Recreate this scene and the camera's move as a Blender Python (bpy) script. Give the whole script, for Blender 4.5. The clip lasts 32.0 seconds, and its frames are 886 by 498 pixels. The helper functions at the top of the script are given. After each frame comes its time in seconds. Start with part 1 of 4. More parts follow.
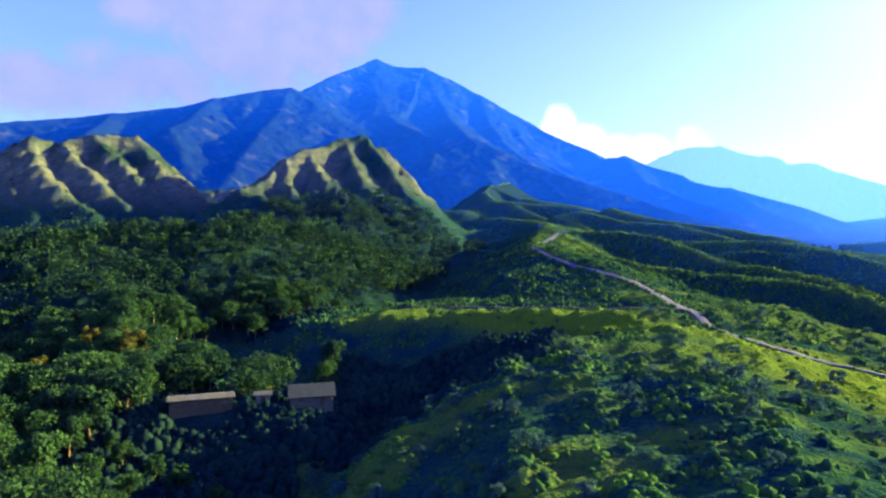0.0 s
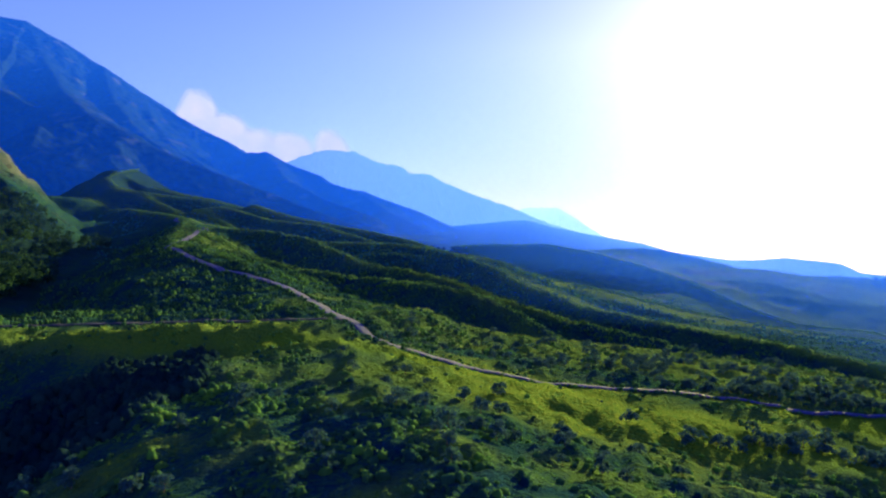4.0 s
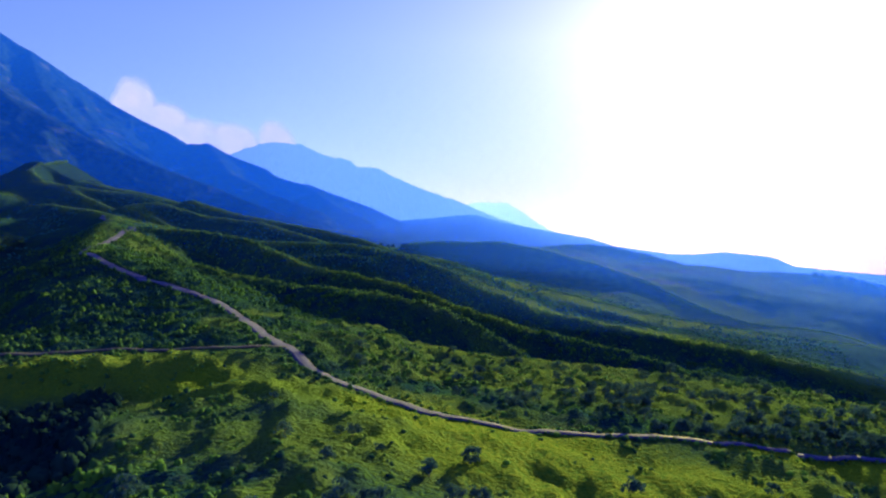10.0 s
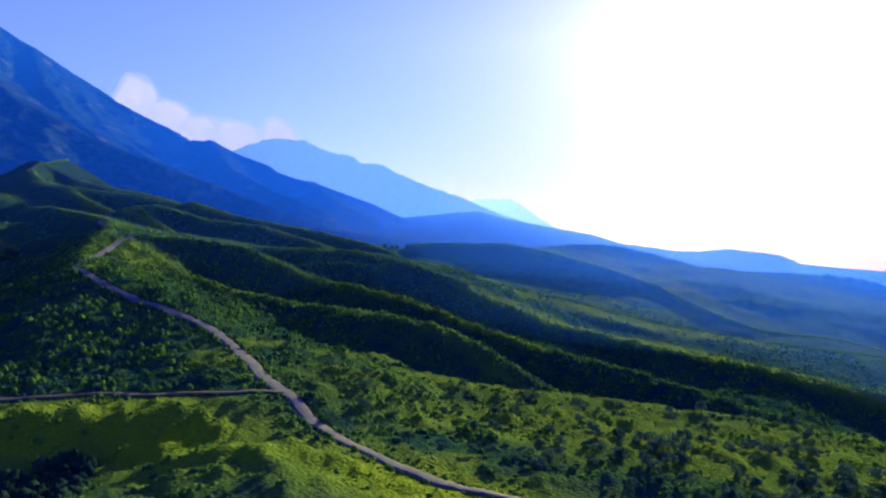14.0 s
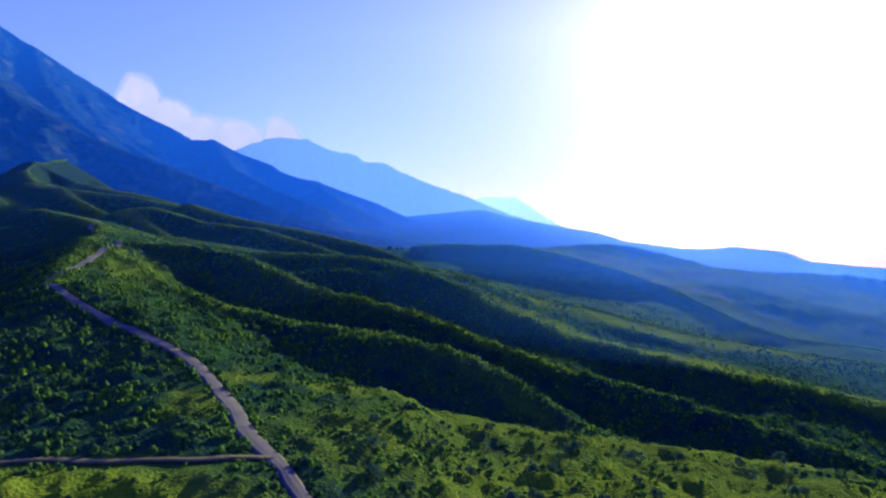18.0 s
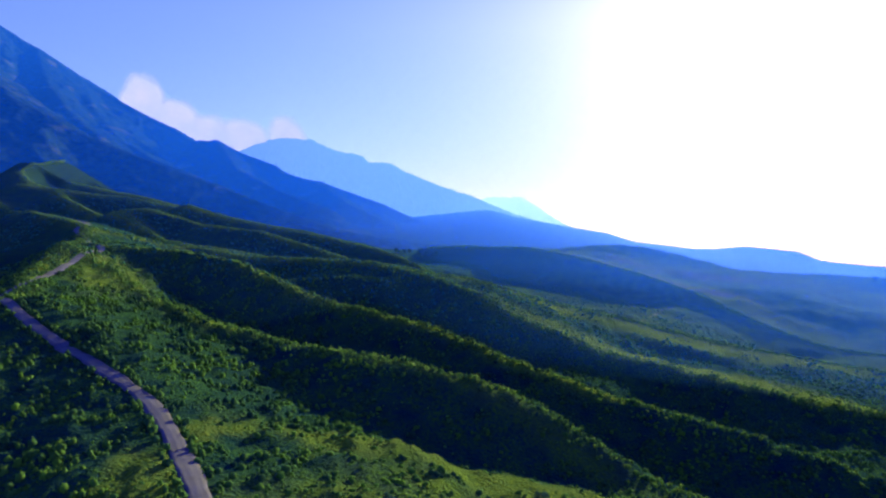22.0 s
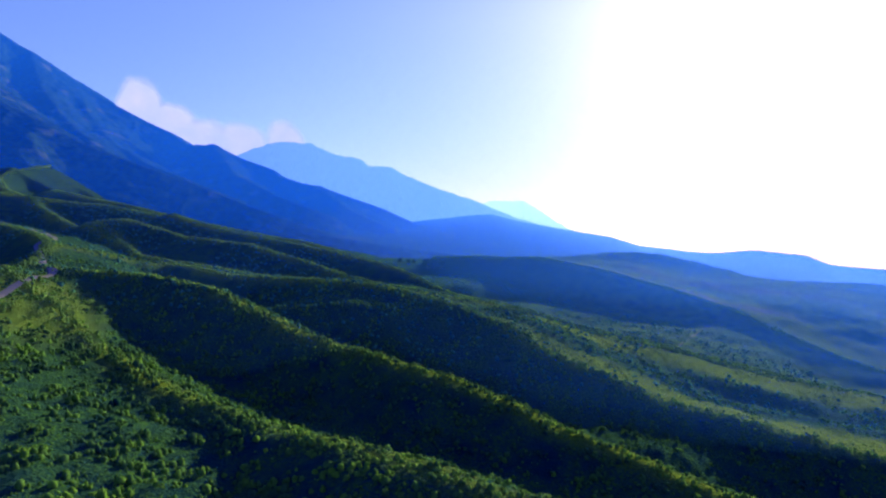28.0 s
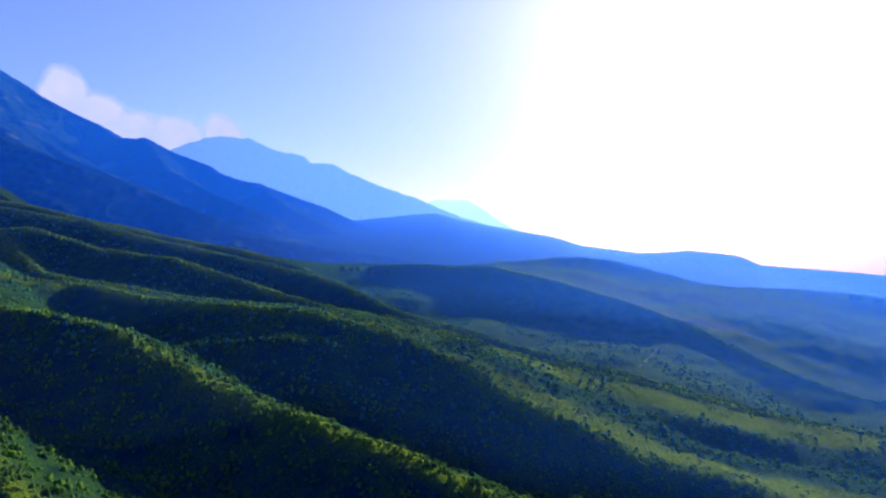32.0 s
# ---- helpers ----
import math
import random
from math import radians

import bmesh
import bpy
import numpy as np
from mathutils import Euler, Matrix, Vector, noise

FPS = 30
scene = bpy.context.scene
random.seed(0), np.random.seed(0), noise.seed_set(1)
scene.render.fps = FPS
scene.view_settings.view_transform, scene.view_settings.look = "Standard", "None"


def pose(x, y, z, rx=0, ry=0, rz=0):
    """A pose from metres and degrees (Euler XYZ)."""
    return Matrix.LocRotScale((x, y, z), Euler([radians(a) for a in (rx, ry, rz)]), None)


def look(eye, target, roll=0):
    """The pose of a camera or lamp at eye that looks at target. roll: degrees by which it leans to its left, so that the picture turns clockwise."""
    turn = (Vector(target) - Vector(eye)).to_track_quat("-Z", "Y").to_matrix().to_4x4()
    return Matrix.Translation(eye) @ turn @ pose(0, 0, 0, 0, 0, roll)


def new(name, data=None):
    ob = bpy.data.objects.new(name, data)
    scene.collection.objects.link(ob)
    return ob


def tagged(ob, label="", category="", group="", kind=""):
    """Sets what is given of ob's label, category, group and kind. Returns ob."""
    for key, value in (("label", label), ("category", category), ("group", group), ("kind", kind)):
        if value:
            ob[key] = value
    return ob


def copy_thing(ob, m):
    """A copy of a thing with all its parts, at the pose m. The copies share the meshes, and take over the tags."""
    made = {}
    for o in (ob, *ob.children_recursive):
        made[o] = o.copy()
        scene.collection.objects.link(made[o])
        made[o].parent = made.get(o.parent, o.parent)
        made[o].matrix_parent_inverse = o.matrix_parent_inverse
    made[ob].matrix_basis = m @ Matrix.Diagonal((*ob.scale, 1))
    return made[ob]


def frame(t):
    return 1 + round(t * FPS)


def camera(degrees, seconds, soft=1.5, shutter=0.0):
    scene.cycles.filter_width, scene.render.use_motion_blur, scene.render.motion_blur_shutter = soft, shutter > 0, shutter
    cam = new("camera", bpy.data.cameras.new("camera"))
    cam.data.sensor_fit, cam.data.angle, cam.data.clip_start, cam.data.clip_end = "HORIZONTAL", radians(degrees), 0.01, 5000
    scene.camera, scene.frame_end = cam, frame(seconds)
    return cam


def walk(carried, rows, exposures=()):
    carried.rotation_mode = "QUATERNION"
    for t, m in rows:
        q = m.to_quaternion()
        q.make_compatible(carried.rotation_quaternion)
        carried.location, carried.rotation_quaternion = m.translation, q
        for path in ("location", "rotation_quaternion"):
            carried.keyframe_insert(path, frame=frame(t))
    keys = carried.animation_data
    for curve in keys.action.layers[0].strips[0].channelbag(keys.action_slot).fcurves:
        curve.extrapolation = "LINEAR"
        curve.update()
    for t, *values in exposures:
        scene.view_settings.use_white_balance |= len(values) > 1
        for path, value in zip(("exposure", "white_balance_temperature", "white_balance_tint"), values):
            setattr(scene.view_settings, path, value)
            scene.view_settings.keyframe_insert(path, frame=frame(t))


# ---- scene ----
cam = camera(70.75, 32.0, soft=2.3)
PATH = [
    (0, look((0.02, -0.00, 60.01), (-599.77, 799.97, 76.95), -0.28)),
    (0.5, look((-1.73, 1.88, 60.06), (-589.16, 810.97, 77.18), -0.23)),
    (1, look((-3.34, 3.67, 60.13), (-563.84, 831.65, 77.04), -0.17)),
    (1.5, look((-4.97, 5.70, 60.33), (-527.64, 858.07, 76.83), -0.14)),
    (2, look((-6.67, 7.99, 60.60), (-467.44, 895.36, 76.82), -0.07)),
    (2.5, look((-7.90, 9.38, 61.02), (-382.65, 936.37, 76.69), 0.01)),
    (3, look((-9.19, 10.42, 61.91), (-284.01, 971.80, 76.45), 0.10)),
    (3.5, look((-10.47, 12.40, 62.71), (-185.02, 996.97, 74.92), 0.22)),
    (4, look((-11.39, 14.61, 63.14), (-91.06, 1011.37, 73.86), 0.36)),
    (4.5, look((-12.23, 16.77, 63.53), (-46.18, 1016.15, 72.97), 0.43)),
    (6.5, look((-13.88, 24.21, 64.28), (-12.55, 1024.19, 69.87), 0.37)),
    (7.5, look((-14.19, 27.53, 65.05), (-10.30, 1027.51, 69.14), 0.35)),
    (8.5, look((-14.44, 31.07, 66.42), (-10.38, 1031.06, 69.25), 0.26)),
    (9.5, look((-14.47, 35.81, 67.59), (-11.63, 1035.80, 69.65), 0.22)),
    (11, look((-14.78, 40.88, 70.45), (-13.36, 1040.88, 69.98), 0.32)),
    (12.5, look((-15.73, 45.68, 74.07), (-15.87, 1045.67, 70.95), 0.37)),
    (14, look((-16.64, 51.55, 77.08), (-19.64, 1051.53, 70.97), 0.29)),
    (16.5, look((-18.77, 67.39, 80.51), (-24.87, 1067.32, 70.89), 0.15)),
    (18, look((-21.11, 80.31, 81.81), (-29.47, 1080.24, 72.82), 0.04)),
    (19.5, look((-23.28, 93.73, 83.50), (-35.08, 1093.62, 74.31), -0.08)),
    (21, look((-25.31, 107.63, 83.56), (-40.52, 1107.48, 74.93), -0.14)),
    (22.5, look((-27.73, 122.07, 83.82), (-44.94, 1121.89, 75.32), -0.18)),
    (24, look((-30.46, 137.99, 84.15), (-48.87, 1137.80, 77.60), -0.25)),
    (25.5, look((-33.02, 153.40, 86.14), (-52.44, 1153.20, 81.57), -0.36)),
    (27.5, look((-36.74, 171.04, 90.38), (-56.26, 1170.85, 87.45), -0.45)),
    (28, look((-36.78, 175.42, 91.83), (-53.17, 1175.28, 88.77), -0.41)),
    (28.5, look((-37.78, 180.27, 93.42), (-34.95, 1180.26, 89.80), -0.39)),
    (29, look((-38.39, 185.43, 94.91), (-26.89, 1185.36, 91.30), -0.41)),
    (29.5, look((-38.74, 190.41, 96.33), (-14.32, 1190.11, 92.78), -0.42)),
    (30, look((-38.91, 194.86, 97.84), (0.75, 1194.06, 94.16), -0.38)),
    (31, look((-39.12, 202.76, 101.54), (21.93, 1200.88, 95.75), -0.27)),
    (32, look((-39.12, 211.82, 104.77), (34.27, 1209.10, 96.82), -0.18)),
]
walk(cam, PATH, exposures=[(0.0, 2.6, 4850, 32), (1.0, 2.4, 4850, 32), (2.0, 2.1, 4850, 32), (3.0, 1.85, 4850, 32), (4.5, 1.75, 4850, 32), (8.0, 1.65, 4850, 32), (32.0, 1.65, 4850, 32)])

# ---- sky and sun: low sun ahead and to the right of the flight ----
SUN_AZ, SUN_EL = 31.0, 14.6  # degrees, azimuth from +y towards +x
sun_way = Vector((math.sin(radians(SUN_AZ)) * math.cos(radians(SUN_EL)), math.cos(radians(SUN_AZ)) * math.cos(radians(SUN_EL)), math.sin(radians(SUN_EL))))
world = bpy.data.worlds.new("sky")
scene.world = world
world.use_nodes = True
wn = world.node_tree
wn.nodes.clear()
sky = wn.nodes.new("ShaderNodeTexSky")
sky.sky_type, sky.sun_disc = "NISHITA", False
sky.sun_elevation, sky.sun_rotation = radians(SUN_EL), radians(SUN_AZ)
sky.altitude, sky.air_density, sky.dust_density, sky.ozone_density = 600, 1.0, 1.3, 2.6
back = wn.nodes.new("ShaderNodeBackground")
back.inputs["Strength"].default_value = 0.054
tint = wn.nodes.new("ShaderNodeMix")
tint.data_type, tint.blend_type = "RGBA", "MULTIPLY"
tint.inputs[0].default_value, tint.inputs[7].default_value = 1.0, (1.14, 0.98, 1.03, 1)
out = wn.nodes.new("ShaderNodeOutputWorld")
wn.links.new(sky.outputs[0], tint.inputs[6])
wn.links.new(tint.outputs[2], back.inputs["Color"])
wn.links.new(back.outputs[0], out.inputs["Surface"])
sun_data = bpy.data.lights.new("sun", "SUN")
sun_data.energy, sun_data.angle, sun_data.color = 5.0, radians(0.53), (1.0, 0.82, 0.07)
sun = new("sun", sun_data)
sun.matrix_world = look(sun_way * 1000, (0, 0, 0))

# ---- materials ----
def nodes_of(name):
    m = bpy.data.materials.new(name)
    m.use_nodes = True
    return m, m.node_tree.nodes, m.node_tree.links, m.node_tree.nodes["Principled BSDF"]


def mix_colour(n, l, fac, a, b):
    mx = n.new("ShaderNodeMix")
    mx.data_type = "RGBA"
    for socket, value in ((mx.inputs[0], fac), (mx.inputs[6], a), (mx.inputs[7], b)):
        if isinstance(value, (tuple, float, int)):
            socket.default_value = (*value, 1) if isinstance(value, tuple) else value
        else:
            l.new(value, socket)
    return mx.outputs[2]


def noise_of(n, l, scale, detail=4.0, where=None, stretch=None):
    if where is None:
        where = n.new("ShaderNodeTexCoord").outputs["Object"]
    if stretch:
        mp = n.new("ShaderNodeMapping")
        mp.inputs["Scale"].default_value = stretch
        l.new(where, mp.inputs["Vector"])
        where = mp.outputs[0]
    t = n.new("ShaderNodeTexNoise")
    t.inputs["Scale"].default_value, t.inputs["Detail"].default_value = scale, detail
    l.new(where, t.inputs["Vector"])
    return t.outputs[0]


def ramp_of(n, l, fac, lo, hi, a=0.0, b=1.0):
    r = n.new("ShaderNodeMapRange")
    r.inputs[1].default_value, r.inputs[2].default_value, r.inputs[3].default_value, r.inputs[4].default_value = lo, hi, a, b
    l.new(fac, r.inputs[0])
    return r.outputs[0]


def bump_of(n, l, height, strength, distance, bsdf):
    b = n.new("ShaderNodeBump")
    b.inputs["Strength"].default_value, b.inputs["Distance"].default_value = strength, distance
    l.new(height, b.inputs["Height"])
    l.new(b.outputs[0], bsdf.inputs["Normal"])


def land_material():
    """Grass, dry grass and woodland floor, by the sheet's land cover; alpha paints distance haze."""
    m, n, l, b = nodes_of("land")
    at = n.new("ShaderNodeAttribute")
    at.attribute_name = "cover"
    sep = n.new("ShaderNodeSeparateColor")
    l.new(at.outputs["Color"], sep.inputs[0])
    fine = noise_of(n, l, 1.3, 5)
    mid = noise_of(n, l, 0.13, 5)
    wide = noise_of(n, l, 0.018, 4)
    # dark greens lean to blue, painting in the tint of shade
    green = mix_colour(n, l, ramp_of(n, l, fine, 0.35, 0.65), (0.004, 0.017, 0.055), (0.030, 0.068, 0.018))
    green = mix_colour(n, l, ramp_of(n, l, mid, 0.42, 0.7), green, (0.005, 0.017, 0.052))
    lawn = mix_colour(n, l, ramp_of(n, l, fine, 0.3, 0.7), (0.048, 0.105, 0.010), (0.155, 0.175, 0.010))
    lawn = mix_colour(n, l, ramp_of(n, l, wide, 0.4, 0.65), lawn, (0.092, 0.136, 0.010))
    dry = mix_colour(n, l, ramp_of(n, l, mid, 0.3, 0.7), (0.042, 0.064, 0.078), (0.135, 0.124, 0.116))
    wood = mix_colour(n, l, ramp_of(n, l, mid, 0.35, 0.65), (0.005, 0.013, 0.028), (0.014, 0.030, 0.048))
    # scrub tone mixed in with distance: haze painted into the tableland's colour
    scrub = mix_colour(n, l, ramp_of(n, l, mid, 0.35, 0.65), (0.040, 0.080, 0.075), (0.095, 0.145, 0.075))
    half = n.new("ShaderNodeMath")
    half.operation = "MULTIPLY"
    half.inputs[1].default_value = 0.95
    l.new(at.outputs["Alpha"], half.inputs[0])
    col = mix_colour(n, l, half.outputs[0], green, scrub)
    col = mix_colour(n, l, sep.outputs[0], col, lawn)
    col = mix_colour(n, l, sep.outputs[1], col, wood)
    col = mix_colour(n, l, sep.outputs[2], col, dry)
    l.new(col, b.inputs["Base Color"])
    b.inputs["Roughness"].default_value = 0.85
    b.inputs["Specular IOR Level"].default_value = 0.0
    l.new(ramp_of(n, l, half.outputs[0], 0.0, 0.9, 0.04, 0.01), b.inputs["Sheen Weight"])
    b.inputs["Sheen Roughness"].default_value = 0.35
    b.inputs["Sheen Tint"].default_value = (0.27, 0.76, 0.14, 1)
    hsum = n.new("ShaderNodeMath")
    l.new(fine, hsum.inputs[0]), l.new(mid, hsum.inputs[1])
    bump_of(n, l, hsum.outputs[0], 0.9, 1.2, b)
    return m


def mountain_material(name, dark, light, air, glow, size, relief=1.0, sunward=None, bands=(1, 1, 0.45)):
    """Far wooded slopes; blue haze is painted as emission, stronger sunward. A glowing backdrop."""
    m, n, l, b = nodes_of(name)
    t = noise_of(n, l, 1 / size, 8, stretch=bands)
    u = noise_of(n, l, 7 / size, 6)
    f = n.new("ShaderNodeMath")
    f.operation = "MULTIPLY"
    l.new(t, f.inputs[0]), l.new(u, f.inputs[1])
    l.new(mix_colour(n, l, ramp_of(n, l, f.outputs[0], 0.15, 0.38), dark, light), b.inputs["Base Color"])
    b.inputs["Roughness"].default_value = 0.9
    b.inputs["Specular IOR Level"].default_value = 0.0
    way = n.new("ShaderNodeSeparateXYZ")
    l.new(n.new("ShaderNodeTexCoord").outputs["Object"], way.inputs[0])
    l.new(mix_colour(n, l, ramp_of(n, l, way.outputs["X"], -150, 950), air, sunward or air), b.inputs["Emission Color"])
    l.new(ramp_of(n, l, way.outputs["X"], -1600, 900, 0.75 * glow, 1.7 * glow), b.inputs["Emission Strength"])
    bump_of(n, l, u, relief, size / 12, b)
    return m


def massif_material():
    """Wooded slopes with bare scars; haze painted as emission, bluer with distance, paler sunward."""
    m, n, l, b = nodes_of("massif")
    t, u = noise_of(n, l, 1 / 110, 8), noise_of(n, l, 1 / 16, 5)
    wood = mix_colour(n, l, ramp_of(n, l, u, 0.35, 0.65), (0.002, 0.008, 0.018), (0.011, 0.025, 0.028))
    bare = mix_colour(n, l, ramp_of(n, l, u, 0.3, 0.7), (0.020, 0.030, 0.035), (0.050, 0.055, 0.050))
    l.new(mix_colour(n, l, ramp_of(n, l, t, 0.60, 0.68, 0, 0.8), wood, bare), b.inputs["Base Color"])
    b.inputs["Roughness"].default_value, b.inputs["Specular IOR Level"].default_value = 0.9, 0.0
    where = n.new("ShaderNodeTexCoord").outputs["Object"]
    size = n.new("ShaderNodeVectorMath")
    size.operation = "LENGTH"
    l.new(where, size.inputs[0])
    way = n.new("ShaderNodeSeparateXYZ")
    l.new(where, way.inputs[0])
    # haze painted in: emission grows with distance and towards the sun
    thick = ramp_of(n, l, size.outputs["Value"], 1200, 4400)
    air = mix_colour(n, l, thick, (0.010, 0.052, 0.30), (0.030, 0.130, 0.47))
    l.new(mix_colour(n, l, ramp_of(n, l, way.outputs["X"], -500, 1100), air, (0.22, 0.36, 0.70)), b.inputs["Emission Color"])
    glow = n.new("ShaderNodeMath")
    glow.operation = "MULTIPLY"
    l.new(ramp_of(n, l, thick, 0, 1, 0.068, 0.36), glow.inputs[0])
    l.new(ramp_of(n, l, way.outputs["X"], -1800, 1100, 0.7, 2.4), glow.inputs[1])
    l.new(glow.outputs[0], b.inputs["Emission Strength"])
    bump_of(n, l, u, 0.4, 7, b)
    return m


def air_material():
    """Stand-in for hazy air: a thin sheet passing the light behind it, tinted blue."""
    m, n, l, b = nodes_of("haze_veil")
    n.remove(b)
    at = n.new("ShaderNodeAttribute")
    at.attribute_name = "thickness"
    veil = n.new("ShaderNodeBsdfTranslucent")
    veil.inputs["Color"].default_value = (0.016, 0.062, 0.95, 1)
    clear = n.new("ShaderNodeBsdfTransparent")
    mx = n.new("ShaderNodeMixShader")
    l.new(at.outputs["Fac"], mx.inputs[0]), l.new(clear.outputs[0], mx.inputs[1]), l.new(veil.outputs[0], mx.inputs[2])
    l.new(mx.outputs[0], n["Material Output"].inputs["Surface"])
    return m


def leaf_material(name, dark, light, thin=0.35, single=0.0, sheen=0.0):
    """Leaves: a little gloss, and light that comes through them; each leaf or each plant a shade of its own."""
    m, n, l, b = nodes_of(name)
    rnd = mix_colour(n, l, single, n.new("ShaderNodeNewGeometry").outputs["Random Per Island"], n.new("ShaderNodeObjectInfo").outputs["Random"])
    patch = noise_of(n, l, 0.06, 3)
    both = n.new("ShaderNodeMath")
    both.operation = "MULTIPLY_ADD"
    both.inputs[1].default_value = 0.5
    l.new(rnd, both.inputs[0]), l.new(ramp_of(n, l, patch, 0.35, 0.65, 0, 0.5), both.inputs[2])
    col = mix_colour(n, l, both.outputs[0], dark, light)
    l.new(col, b.inputs["Base Color"])
    b.inputs["Roughness"].default_value, b.inputs["Specular IOR Level"].default_value = 0.75, 0.0
    b.inputs["Sheen Weight"].default_value, b.inputs["Sheen Roughness"].default_value = sheen, 0.4
    b.inputs["Sheen Tint"].default_value = (0.27, 0.76, 0.14, 1)
    tr = n.new("ShaderNodeBsdfTranslucent")
    l.new(col, tr.inputs["Color"])
    mx = n.new("ShaderNodeMixShader")
    mx.inputs[0].default_value = thin
    l.new(b.outputs[0], mx.inputs[1]), l.new(tr.outputs[0], mx.inputs[2])
    l.new(mx.outputs[0], n["Material Output"].inputs["Surface"])
    return m


def plain_material(name, dark, light, scale, roughness=0.8, bump=0.3, metal=0.0):
    m, n, l, b = nodes_of(name)
    t = noise_of(n, l, scale, 6)
    w = noise_of(n, l, scale * 0.13, 3)
    col = mix_colour(n, l, ramp_of(n, l, t, 0.3, 0.7), dark, light)
    col = mix_colour(n, l, ramp_of(n, l, w, 0.45, 0.8, 0, 0.6), col, dark)
    l.new(col, b.inputs["Base Color"])
    b.inputs["Roughness"].default_value, b.inputs["Metallic"].default_value = roughness, metal
    bump_of(n, l, t, bump, 0.05, b)
    return m

